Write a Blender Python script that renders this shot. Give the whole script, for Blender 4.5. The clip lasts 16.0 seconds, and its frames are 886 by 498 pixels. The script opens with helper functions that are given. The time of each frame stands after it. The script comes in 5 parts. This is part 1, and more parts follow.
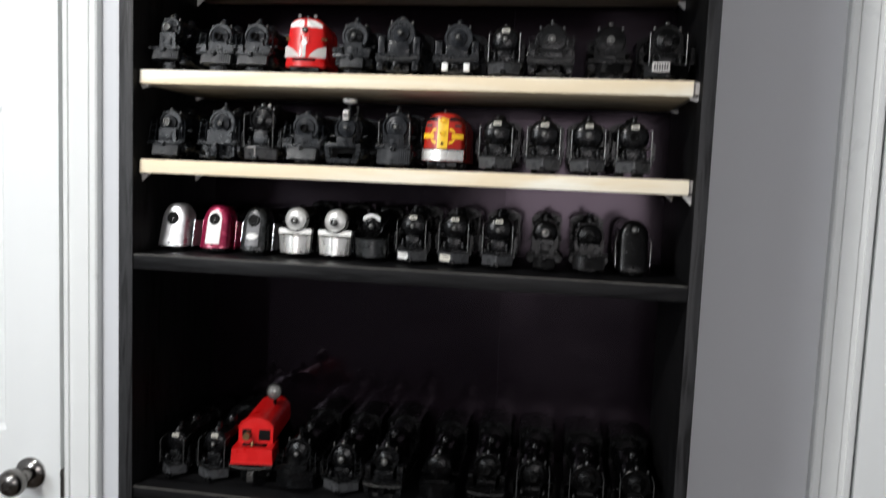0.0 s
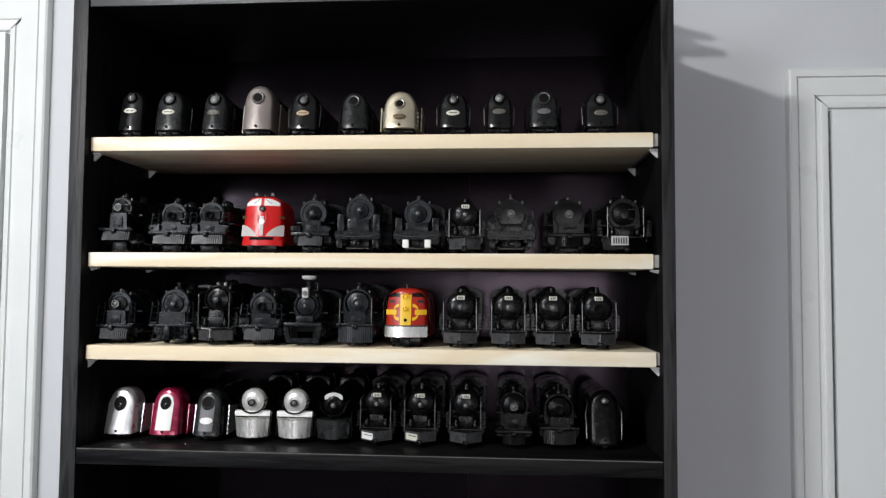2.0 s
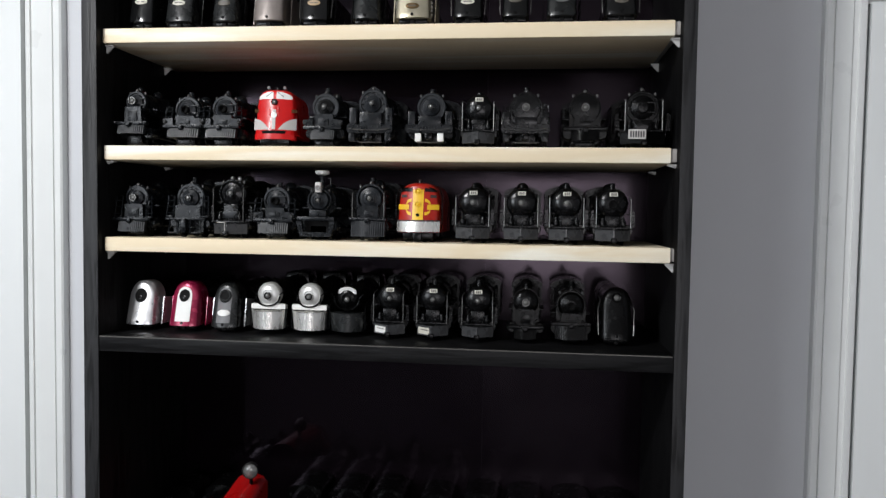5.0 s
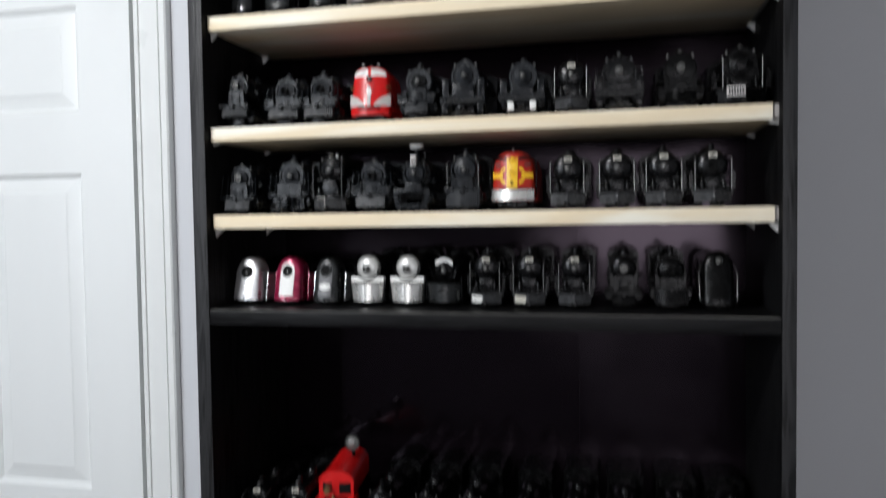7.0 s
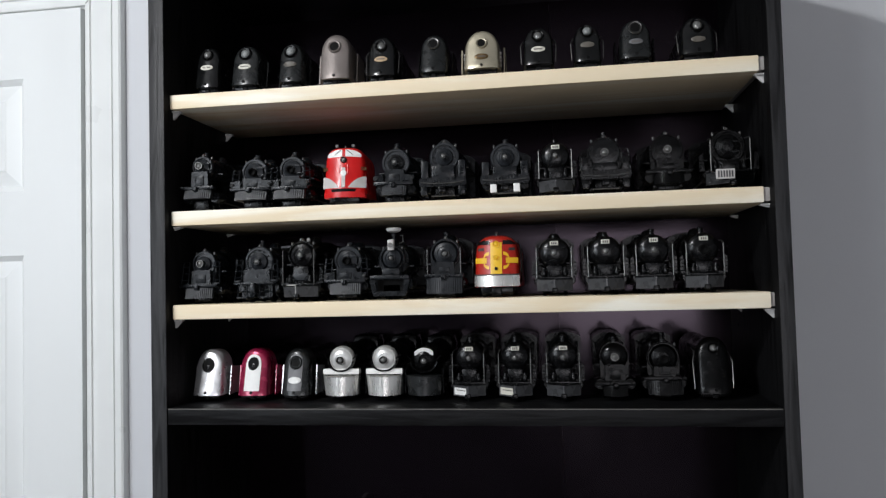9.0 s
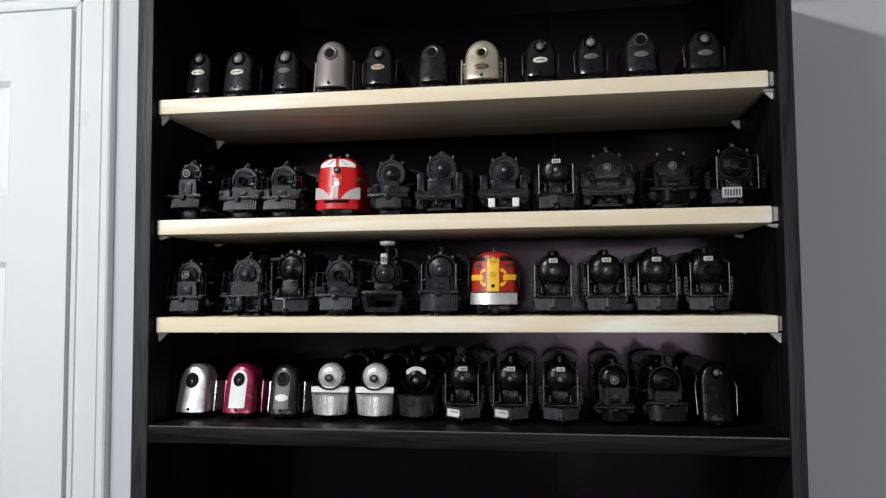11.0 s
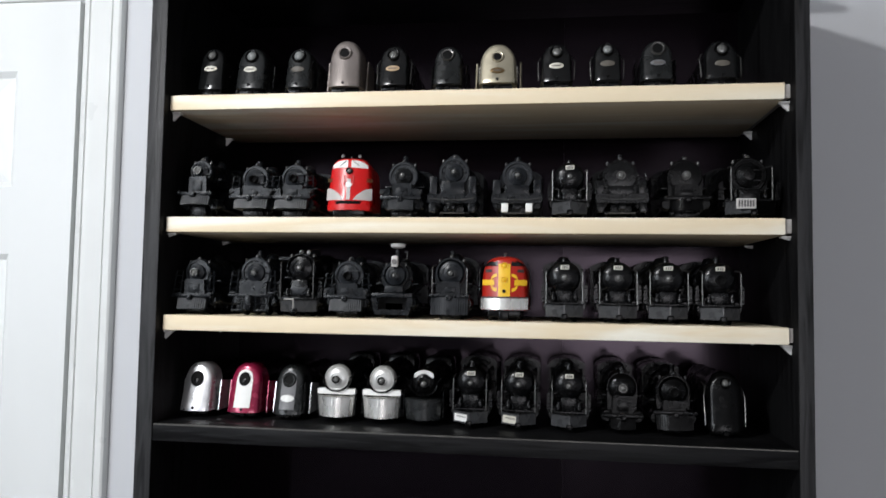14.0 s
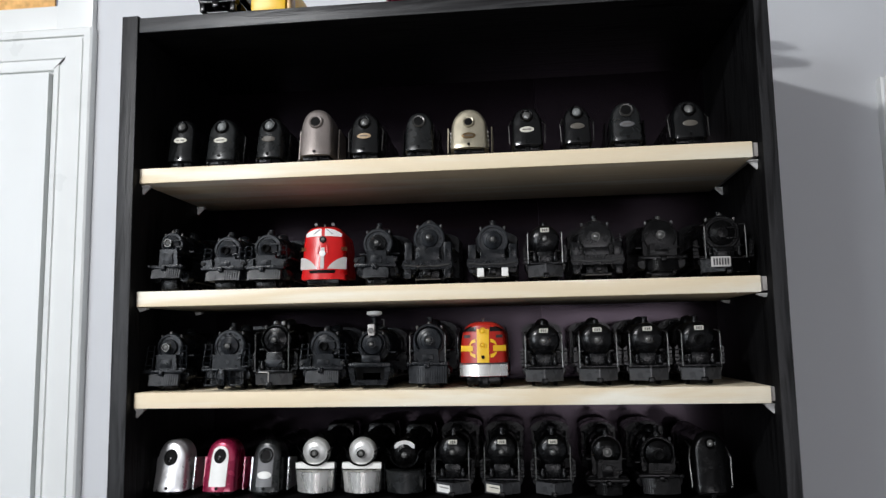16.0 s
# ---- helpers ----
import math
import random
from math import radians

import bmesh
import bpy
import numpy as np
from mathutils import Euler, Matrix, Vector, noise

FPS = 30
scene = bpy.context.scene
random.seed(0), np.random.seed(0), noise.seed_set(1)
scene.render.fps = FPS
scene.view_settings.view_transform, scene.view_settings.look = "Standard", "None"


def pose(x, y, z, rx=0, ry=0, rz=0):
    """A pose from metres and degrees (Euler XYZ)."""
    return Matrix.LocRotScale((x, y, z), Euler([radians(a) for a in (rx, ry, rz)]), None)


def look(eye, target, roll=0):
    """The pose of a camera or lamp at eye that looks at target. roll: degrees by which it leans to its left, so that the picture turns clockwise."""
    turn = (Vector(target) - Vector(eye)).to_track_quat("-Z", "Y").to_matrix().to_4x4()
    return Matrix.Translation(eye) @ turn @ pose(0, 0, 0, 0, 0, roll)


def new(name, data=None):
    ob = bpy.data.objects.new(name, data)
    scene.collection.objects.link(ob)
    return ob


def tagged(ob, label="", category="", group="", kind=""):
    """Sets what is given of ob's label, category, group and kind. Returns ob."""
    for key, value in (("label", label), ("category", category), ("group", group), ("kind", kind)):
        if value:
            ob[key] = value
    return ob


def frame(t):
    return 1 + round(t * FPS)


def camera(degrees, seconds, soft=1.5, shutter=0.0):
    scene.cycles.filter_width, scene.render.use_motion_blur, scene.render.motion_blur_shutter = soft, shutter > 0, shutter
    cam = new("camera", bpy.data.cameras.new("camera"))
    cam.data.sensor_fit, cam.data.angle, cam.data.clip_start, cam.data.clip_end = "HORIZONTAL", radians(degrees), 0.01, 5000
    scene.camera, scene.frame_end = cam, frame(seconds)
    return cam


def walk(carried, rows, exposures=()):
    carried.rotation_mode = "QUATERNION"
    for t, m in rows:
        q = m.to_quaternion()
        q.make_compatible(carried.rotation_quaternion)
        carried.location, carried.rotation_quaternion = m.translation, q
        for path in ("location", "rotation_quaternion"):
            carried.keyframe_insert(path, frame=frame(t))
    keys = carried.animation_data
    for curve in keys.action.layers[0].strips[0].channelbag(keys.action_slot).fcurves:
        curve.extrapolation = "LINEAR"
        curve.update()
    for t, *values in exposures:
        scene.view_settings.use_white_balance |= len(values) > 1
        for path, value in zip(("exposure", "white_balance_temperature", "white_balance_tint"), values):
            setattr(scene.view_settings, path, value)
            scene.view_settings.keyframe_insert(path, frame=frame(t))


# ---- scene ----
cam = camera(60.8, 16.0, soft=1.35, shutter=0.6)
# seconds, eye, then degrees of yaw (to the left), pitch (up) and roll
ROWS = [
    (0.0, 0.2121, -0.9957, 1.4835, 8.34, -5.30, 2.36),
    (0.5, 0.1803, -0.9908, 1.5444, 5.77, -2.72, 2.49),
    (1.0, 0.1778, -0.9858, 1.5619, 5.86, 1.38, 1.29),
    (1.5, 0.1848, -0.9785, 1.5757, 5.28, 2.61, 0.49),
    (2.0, 0.1808, -0.9753, 1.5764, 4.35, 2.85, 0.39),
    (2.5, 0.1777, -0.9719, 1.5634, 5.80, 1.50, -0.21),
    (3.0, 0.1663, -0.9771, 1.5575, 6.16, -0.14, 0.22),
    (3.5, 0.1754, -0.9623, 1.5522, 6.55, -1.49, 1.08),
    (6.0, 0.2189, -0.9710, 1.4912, 8.03, -5.05, -0.16),
    (6.5, 0.1990, -0.9819, 1.4653, 10.07, -6.75, -0.69),
    (7.0, 0.1916, -0.9791, 1.4849, 13.01, -2.29, -0.82),
    (7.5, 0.1825, -0.9616, 1.5338, 11.38, 2.89, -2.21),
    (8.0, 0.1354, -0.9620, 1.5391, 9.57, 2.17, -0.41),
    (8.5, 0.1376, -0.9484, 1.5158, 8.95, 2.32, -1.63),
    (11.0, 0.1330, -0.8959, 1.5217, 8.61, 3.41, -0.43),
    (11.5, 0.1321, -0.8991, 1.5303, 8.29, 3.36, -0.45),
    (12.0, 0.1299, -0.8957, 1.5265, 7.18, 0.78, -0.31),
    (12.5, 0.1215, -0.8825, 1.4929, 7.22, 0.25, -0.02),
    (13.0, 0.0977, -0.8931, 1.5005, 8.19, 0.49, 0.08),
    (13.5, 0.0957, -0.8986, 1.5024, 9.51, 2.25, 0.97),
    (14.0, 0.1082, -0.8961, 1.5265, 7.98, 3.41, 0.94),
    (14.5, 0.1099, -0.8968, 1.5425, 6.95, 4.17, 0.13),
    (15.0, 0.1149, -0.8929, 1.5467, 6.24, 5.94, 0.35),
    (15.5, 0.1129, -0.8932, 1.5520, 5.85, 6.44, 0.34),
    (16.0, 0.1108, -0.8889, 1.5536, 6.36, 6.81, -1.07),
]
walk(cam, [(t, pose(x, y, z, 90 + pitch, 0, yaw) @ pose(0, 0, 0, 0, 0, roll)) for t, x, y, z, yaw, pitch, roll in ROWS],
     exposures=[(t, e, k, 10.0) for t, e, k in ((0.0, 0.12, 6450), (1.5, -0.07, 6350), (3.5, -0.12, 6350), (6.0, -0.15, 6250), (8.5, -0.30, 6200), (11.0, -0.26, 6250), (13.5, -0.12, 6250), (16.0, -0.2, 6250))])

# ---- light ----
world = bpy.data.worlds.new("world")
scene.world = world
world.use_nodes = True
world.node_tree.nodes["Background"].inputs[0].default_value = (0.8, 0.85, 1.0, 1)
world.node_tree.nodes["Background"].inputs[1].default_value = 0.3


def lamp(name, eye, target, size, watts, colour):
    data = bpy.data.lights.new(name, "AREA")
    data.shape, data.size, data.energy, data.color = "DISK", size, watts, colour
    ob = new(name, data)
    ob.matrix_world = look(eye, target)
    return ob


# the room's ceiling lamp, up on the left: the bookcase's shadow on the wall points to it
lamp("ceiling_lamp", (-0.82, -1.25, 2.42), (-0.15, 0.1, 1.3), 0.10, 25, (1.0, 0.985, 0.965))
# unseen fill lamp added behind on the left, to even out the light
lamp("left_fill_lamp", (-1.75, -2.55, 1.93), (-0.1, 0, 1.3), 0.95, 33, (0.93, 0.965, 1.0))
# a second, wide added lamp behind, which shows as sheen in the bookcase's back
wide = lamp("rear_fill_lamp", (0.50, -3.05, 1.48), (0.50, 0, 1.48), 1.4, 16.5, (1.0, 0.955, 0.965))
wide.data.shape, wide.data.size_y = "RECTANGLE", 0.68


# ---- materials ----
def material(name, colour, rough=0.5, metal=0.0, vary=0.12, scale=60.0, bump=0.15, bump_scale=400.0, coat=0.0, spec=0.5, stretch=(1, 1, 1)):
    """A surface with variation in colour and gloss at two scales and a fine relief."""
    m = bpy.data.materials.new(name)
    m.use_nodes = True
    n, l = m.node_tree.nodes, m.node_tree.links
    b = n["Principled BSDF"]
    b.inputs["Metallic"].default_value = metal
    b.inputs["Coat Weight"].default_value = coat
    b.inputs["Specular IOR Level"].default_value = spec
    co = n.new("ShaderNodeTexCoord")
    mp = n.new("ShaderNodeMapping")
    mp.inputs["Scale"].default_value = stretch
    l.new(co.outputs["Object"], mp.inputs["Vector"])
    n1 = n.new("ShaderNodeTexNoise")
    n1.inputs["Scale"].default_value, n1.inputs["Detail"].default_value = scale, 6
    l.new(mp.outputs[0], n1.inputs["Vector"])
    n2 = n.new("ShaderNodeTexNoise")
    n2.inputs["Scale"].default_value, n2.inputs["Detail"].default_value = scale * 0.12, 3
    l.new(mp.outputs[0], n2.inputs["Vector"])
    mean = n.new("ShaderNodeMath")
    mean.operation = "ADD"
    l.new(n1.outputs[0], mean.inputs[0])
    l.new(n2.outputs[0], mean.inputs[1])
    ramp = n.new("ShaderNodeMapRange")
    ramp.inputs["From Min"].default_value, ramp.inputs["From Max"].default_value = 0.6, 1.4
    ramp.inputs["To Min"].default_value, ramp.inputs["To Max"].default_value = 1 - vary, 1 + vary
    l.new(mean.outputs[0], ramp.inputs[0])
    mul = n.new("ShaderNodeVectorMath")
    mul.operation = "SCALE"
    mul.inputs[0].default_value = colour
    l.new(ramp.outputs[0], mul.inputs["Scale"])
    l.new(mul.outputs[0], b.inputs["Base Color"])
    rr = n.new("ShaderNodeMapRange")
    rr.inputs["From Min"].default_value, rr.inputs["From Max"].default_value = 0.3, 0.7
    rr.inputs["To Min"].default_value, rr.inputs["To Max"].default_value = max(0.03, rough - 0.1), min(1, rough + 0.1)
    l.new(n1.outputs[0], rr.inputs[0])
    l.new(rr.outputs[0], b.inputs["Roughness"])
    if bump:
        n3 = n.new("ShaderNodeTexNoise")
        n3.inputs["Scale"].default_value, n3.inputs["Detail"].default_value = bump_scale, 3
        l.new(mp.outputs[0], n3.inputs["Vector"])
        bp = n.new("ShaderNodeBump")
        bp.inputs["Strength"].default_value, bp.inputs["Distance"].default_value = bump, 0.001
        l.new(n3.outputs[0], bp.inputs["Height"])
        l.new(bp.outputs[0], b.inputs["Normal"])
    return m


def wood(name, light, dark, along, rough=0.55, ring=34.0, knots=True, spec=0.35):
    """Grain that runs along one axis: bands bent by noise, fine fibres, and a few knots."""
    m = bpy.data.materials.new(name)
    m.use_nodes = True
    n, l = m.node_tree.nodes, m.node_tree.links
    b = n["Principled BSDF"]
    b.inputs["Specular IOR Level"].default_value = spec
    co, info = n.new("ShaderNodeTexCoord"), n.new("ShaderNodeObjectInfo")
    off = n.new("ShaderNodeVectorMath")
    off.operation = "SCALE"
    off.inputs[0].default_value = (7.3, 3.1, 5.7)
    l.new(info.outputs["Random"], off.inputs["Scale"])
    add = n.new("ShaderNodeVectorMath")
    l.new(co.outputs["Object"], add.inputs[0])
    l.new(off.outputs[0], add.inputs[1])
    mp = n.new("ShaderNodeMapping")
    s = [1.0, 1.0, 1.0]
    s["xyz".index(along)] = 0.07
    mp.inputs["Scale"].default_value = s
    l.new(add.outputs[0], mp.inputs["Vector"])
    big = n.new("ShaderNodeTexNoise")
    big.inputs["Scale"].default_value, big.inputs["Detail"].default_value, big.inputs["Distortion"].default_value = ring, 4, 0.8
    l.new(mp.outputs[0], big.inputs["Vector"])
    wave = n.new("ShaderNodeMath")
    wave.operation = "PINGPONG"
    mulw = n.new("ShaderNodeMath")
    mulw.operation = "MULTIPLY"
    mulw.inputs[1].default_value = 6.0
    l.new(big.outputs[0], mulw.inputs[0])
    l.new(mulw.outputs[0], wave.inputs[0])
    wave.inputs[1].default_value = 1.0
    fine = n.new("ShaderNodeTexNoise")
    fine.inputs["Scale"].default_value, fine.inputs["Detail"].default_value = 900, 3
    l.new(mp.outputs[0], fine.inputs["Vector"])
    mix = n.new("ShaderNodeMath")
    mix.operation = "MULTIPLY_ADD"
    mix.inputs[1].default_value = 0.35
    l.new(fine.outputs[0], mix.inputs[0])
    l.new(wave.outputs[0], mix.inputs[2])
    cr = n.new("ShaderNodeValToRGB")
    cr.color_ramp.elements[0].position, cr.color_ramp.elements[1].position = 0.25, 1.15
    cr.color_ramp.elements[0].color, cr.color_ramp.elements[1].color = (*light, 1), (*dark, 1)
    l.new(mix.outputs[0], cr.inputs[0])
    last = cr.outputs[0]
    if knots:
        vor = n.new("ShaderNodeTexVoronoi")
        vor.inputs["Scale"].default_value = 3.4
        mk = n.new("ShaderNodeMapping")
        sk = [1.0, 1.0, 1.0]
        sk["xyz".index(along)] = 0.55
        mk.inputs["Scale"].default_value = sk
        l.new(add.outputs[0], mk.inputs["Vector"])
        l.new(mk.outputs[0], vor.inputs["Vector"])
        kr = n.new("ShaderNodeMapRange")
        kr.inputs["From Min"].default_value, kr.inputs["From Max"].default_value = 0.018, 0.05
        kr.inputs["To Min"].default_value, kr.inputs["To Max"].default_value = 0.8, 0.0
        l.new(vor.outputs["Distance"], kr.inputs[0])
        mk2 = n.new("ShaderNodeMix")
        mk2.data_type = "RGBA"
        mk2.inputs[7].default_value = (0.16, 0.08, 0.035, 1)
        l.new(kr.outputs[0], mk2.inputs[0])
        l.new(last, mk2.inputs[6])
        last = mk2.outputs[2]
    l.new(last, b.inputs["Base Color"])
    b.inputs["Roughness"].default_value = rough
    bp = n.new("ShaderNodeBump")
    bp.inputs["Strength"].default_value, bp.inputs["Distance"].default_value = 0.35, 0.0006
    l.new(mix.outputs[0], bp.inputs["Height"])
    l.new(bp.outputs[0], b.inputs["Normal"])
    return m


M_WALL = material("lavender_wall_paint", (0.62, 0.632, 0.652), 0.7, vary=0.03, scale=9, bump=0.12, bump_scale=260)
M_CEIL = material("ceiling_paint", (0.55, 0.55, 0.55), 0.85, vary=0.03, scale=8, bump=0.2, bump_scale=200)
M_TRIM = material("white_trim_paint", (0.77, 0.785, 0.77), 0.35, vary=0.03, scale=14, bump=0.05, bump_scale=150)
M_DOOR = material("white_door_paint", (0.79, 0.81, 0.80), 0.38, vary=0.025, scale=12, bump=0.08, bump_scale=220, stretch=(1, 1, 0.12))
M_FLOOR = wood("floor_boards", (0.060, 0.038, 0.024), (0.030, 0.018, 0.010), "y", 0.4, knots=False)
# one laminate: interior shade and lit front edges are put into separate colours
M_ASH_SHADE = wood("shaded_black_ash", (0.0015, 0.0014, 0.0016), (0.0065, 0.0065, 0.0068), "z", 0.5, ring=90, knots=False, spec=0.10)
M_ASHX_SHADE = wood("shaded_black_ash_level", (0.0020, 0.0019, 0.0021), (0.008, 0.008, 0.0085), "x", 0.42, ring=90, knots=False, spec=0.12)
M_ASHX_LIT = wood("lit_black_ash_level", (0.004, 0.0038, 0.0042), (0.026, 0.026, 0.027), "x", 0.40, ring=90, knots=False, spec=0.35)
M_ASH_LIT = wood("lit_black_ash_edge", (0.0030, 0.0029, 0.0031), (0.020, 0.020, 0.021), "z", 0.45, ring=90, knots=False, spec=0.22)
# purple of the reflected room is put into base colour and specular tint
M_BACK = material("black_back_panel", (0.0030, 0.0019, 0.0028), 0.15, vary=0.05, scale=6, bump=0.02, bump_scale=300, spec=0.18)
M_BACKGLOSS = material("glossier_back_panel", (0.0032, 0.0020, 0.0030), 0.15, vary=0.05, scale=6, bump=0.02, bump_scale=300, spec=0.24)
for m in (M_BACK, M_BACKGLOSS):
    m.node_tree.nodes["Principled BSDF"].inputs["Specular Tint"].default_value = (1.0, 0.80, 0.98, 1)
M_PINE = wood("pale_pine", (0.90, 0.86, 0.73), (0.79, 0.67, 0.47), "x", 0.6, ring=20)
M_BOARDEND = material("grey_board_end", (0.34, 0.32, 0.30), 0.6, vary=0.2, scale=120)
M_PEG = material("white_plastic", (0.55, 0.54, 0.52), 0.4, vary=0.04, bump=0)
M_STEEL = material("polished_nickel", (0.20, 0.19, 0.18), 0.16, 1.0, vary=0.1, bump=0)
M_DARK = material("dark_slot", (0.005, 0.005, 0.005), 0.6, vary=0.1, bump=0, spec=0.08)
M_BLACK = material("black_moulded_plastic", (0.0026, 0.0027, 0.0030), 0.24, vary=0.4, scale=120, bump=0.2, bump_scale=500, spec=0.24)
M_GREYBLACK = material("dull_charcoal_plastic", (0.0052, 0.0062, 0.0076), 0.27, vary=0.5, scale=110, bump=0.16, bump_scale=600, spec=0.20)
M_CAST = material("satin_black_cast_metal", (0.0014, 0.0014, 0.0015), 0.22, vary=0.4, scale=90, bump=0.2, bump_scale=500, spec=0.17)
M_GLOSS = material("gloss_black_enamel", (0.0042, 0.0045, 0.0047), 0.20, vary=0.25, scale=70, bump=0.1, bump_scale=500, spec=0.5)
M_GUN = material("gunmetal_enamel", (0.0115, 0.0126, 0.0128), 0.30, 0.15, vary=0.3, scale=60, bump=0.1, bump_scale=500, spec=0.45)
M_TAUPE = material("taupe_metallic_enamel", (0.19, 0.165, 0.152), 0.40, 0.45, vary=0.12, scale=60, bump=0.1)
M_GOLD = material("champagne_metallic_enamel", (0.44, 0.40, 0.30), 0.36, 0.65, vary=0.16, scale=60, bump=0.12)
M_SILVER = material("silver_enamel", (0.72, 0.72, 0.73), 0.34, 0.75, vary=0.08, scale=60, bump=0.08)
M_ALU = material("worn_bright_aluminium", (0.90, 0.89, 0.85), 0.28, 0.80, vary=0.25, scale=90, bump=0.15, bump_scale=500, stretch=(1, 1, 0.15))
M_CRIMSON = material("crimson_enamel", (0.27, 0.010, 0.050), 0.28, 0.35, vary=0.15, scale=60, bump=0.06, coat=0.5)
M_RED = material("bright_red_plastic", (0.55, 0.006, 0.006), 0.34, vary=0.1, scale=50, bump=0.06)
M_DEEPRED = material("warm_red_plastic", (0.38, 0.016, 0.008), 0.32, vary=0.1, scale=50, bump=0.06)
M_YELLOW = material("yellow_paint", (0.80, 0.48, 0.015), 0.38, vary=0.08, scale=60, bump=0.05)
M_WHITE = material("white_paint", (0.78, 0.78, 0.75), 0.4, vary=0.08, scale=80, bump=0.05)
M_DISC = material("dull_silver_enamel", (0.60, 0.60, 0.58), 0.34, 0.45, vary=0.22, scale=60, bump=0.08)
M_WING = material("pale_grey_paint", (0.50, 0.48, 0.46), 0.4, vary=0.1, scale=80, bump=0.05)
M_PLATE = material("cream_label", (0.60, 0.58, 0.50), 0.45, vary=0.12, scale=200, bump=0)
M_GUNPLATE = material("grey_painted_plate", (0.12, 0.12, 0.125), 0.45, vary=0.15, scale=90, bump=0.1)
# paler tone of the charcoal plastic, for front plates
M_FACE = material("pale_charcoal_face", (0.0125, 0.0142, 0.0168), 0.34, vary=0.45, scale=120, bump=0.12, bump_scale=600, spec=0.26)
M_PLOW = material("dull_grey_black_plate", (0.045, 0.046, 0.048), 0.32, vary=0.3, scale=80, bump=0.2, bump_scale=600, spec=0.4)
M_DIMPLATE = material("tarnished_plate", (0.10, 0.09, 0.075), 0.45, vary=0.3, scale=200, bump=0)
M_TANPLATE = material("tan_label", (0.42, 0.30, 0.18), 0.45, vary=0.15, scale=200, bump=0)
M_DULLLENS = material("cloudy_grey_lens", (0.20, 0.21, 0.205), 0.35, vary=0.45, scale=260, bump=0.3, bump_scale=500)
M_EDGE = material("worn_edge", (0.10, 0.095, 0.085), 0.5, vary=0.5, scale=40, bump=0)
M_INK = material("dark_ink", (0.03, 0.03, 0.03), 0.6, vary=0.1, bump=0)
M_RAIL = material("bright_wire", (0.11, 0.108, 0.104), 0.36, 0.8, vary=0.15, bump=0)
M_IRON = material("dark_wire", (0.05, 0.05, 0.05), 0.4, 0.4, vary=0.15, bump=0)
M_LENS = material("clear_lamp_lens", (0.18, 0.18, 0.172), 0.13, 0.4, vary=0.3, scale=300, bump=0)
M_BROWN = material("dark_brass", (0.20, 0.13, 0.06), 0.35, 0.7, vary=0.2, bump=0)
M_ORANGE = material("amber_mottled_glass", (0.72, 0.42, 0.16), 0.2, vary=0.45, scale=80, bump=0.3, bump_scale=120)


# ---- mesh helpers ----
def part(name, bm, mat, parent=None, label="", smooth=True):
    """One mesh object from a bmesh, under a thing or a part."""
    bmesh.ops.recalc_face_normals(bm, faces=bm.faces)
    me = bpy.data.meshes.new(name)
    bm.to_mesh(me)
    bm.free()
    me.materials.append(mat)
    if smooth:
        me.polygons.foreach_set("use_smooth", [True] * len(me.polygons))
        me.set_sharp_from_angle(angle=radians(38))
    ob = new(name, me)
    ob.parent = parent
    if label:
        tagged(ob, label)
    return ob


def thing(name, x, y, z, label, category, group="", rz=0.0):
    ob = new(name)
    ob.matrix_world = pose(x, y, z, 0, 0, rz)
    ob.empty_display_size = 0.02
    return tagged(ob, label, category, group)


def box(x0, x1, y0, y1, z0, z1, bevel=0.0, bm=None):
    bm = bm or bmesh.new()
    vs = bmesh.ops.create_cube(bm, size=1)["verts"]
    for v in vs:
        v.co = (x0 + (v.co.x + 0.5) * (x1 - x0), y0 + (v.co.y + 0.5) * (y1 - y0), z0 + (v.co.z + 0.5) * (z1 - z0))
    if bevel:
        es = list({e for v in vs for e in v.link_edges})
        bmesh.ops.bevel(bm, geom=es, offset=bevel, segments=2, affect="EDGES", profile=0.6)
    return bm


def lathe(profile, at, axis="y", seg=24, bm=None, squash=1.0):
    """Turn rows of (radius, distance along the axis) round an axis through at."""
    bm = bm or bmesh.new()
    rings = []
    for r, d in profile:
        ring = []
        for i in range(seg):
            a = 2 * math.pi * i / seg
            u, v = r * math.cos(a), r * math.sin(a) * squash
            p = {"y": (u, d, v), "z": (u, v, d), "x": (d, u, v)}[axis]
            ring.append(bm.verts.new((at[0] + p[0], at[1] + p[1], at[2] + p[2])))
        rings.append(ring)
    for a, b in zip(rings, rings[1:]):
        for i in range(seg):
            j = (i + 1) % seg
            bm.faces.new((a[i], a[j], b[j], b[i]))
    bm.faces.new(rings[0])
    bm.faces.new(rings[-1])
    return bm


def tube(points, r, seg=6, bm=None):
    """A round wire through the points."""
    bm = bm or bmesh.new()
    pts = [Vector(p) for p in points]
    rings = []
    for i, p in enumerate(pts):
        d = (pts[min(i + 1, len(pts) - 1)] - pts[max(i - 1, 0)]).normalized()
        side = d.cross(Vector((0.31, 0.9, 0.22))).normalized()
        up = d.cross(side)
        rings.append([bm.verts.new(p + r * (side * math.cos(2 * math.pi * k / seg) + up * math.sin(2 * math.pi * k / seg))) for k in range(seg)])
    for a, b in zip(rings, rings[1:]):
        for k in range(seg):
            bm.faces.new((a[k], a[(k + 1) % seg], b[(k + 1) % seg], b[k]))
    bm.faces.new(rings[0])
    bm.faces.new(rings[-1])
    return bm


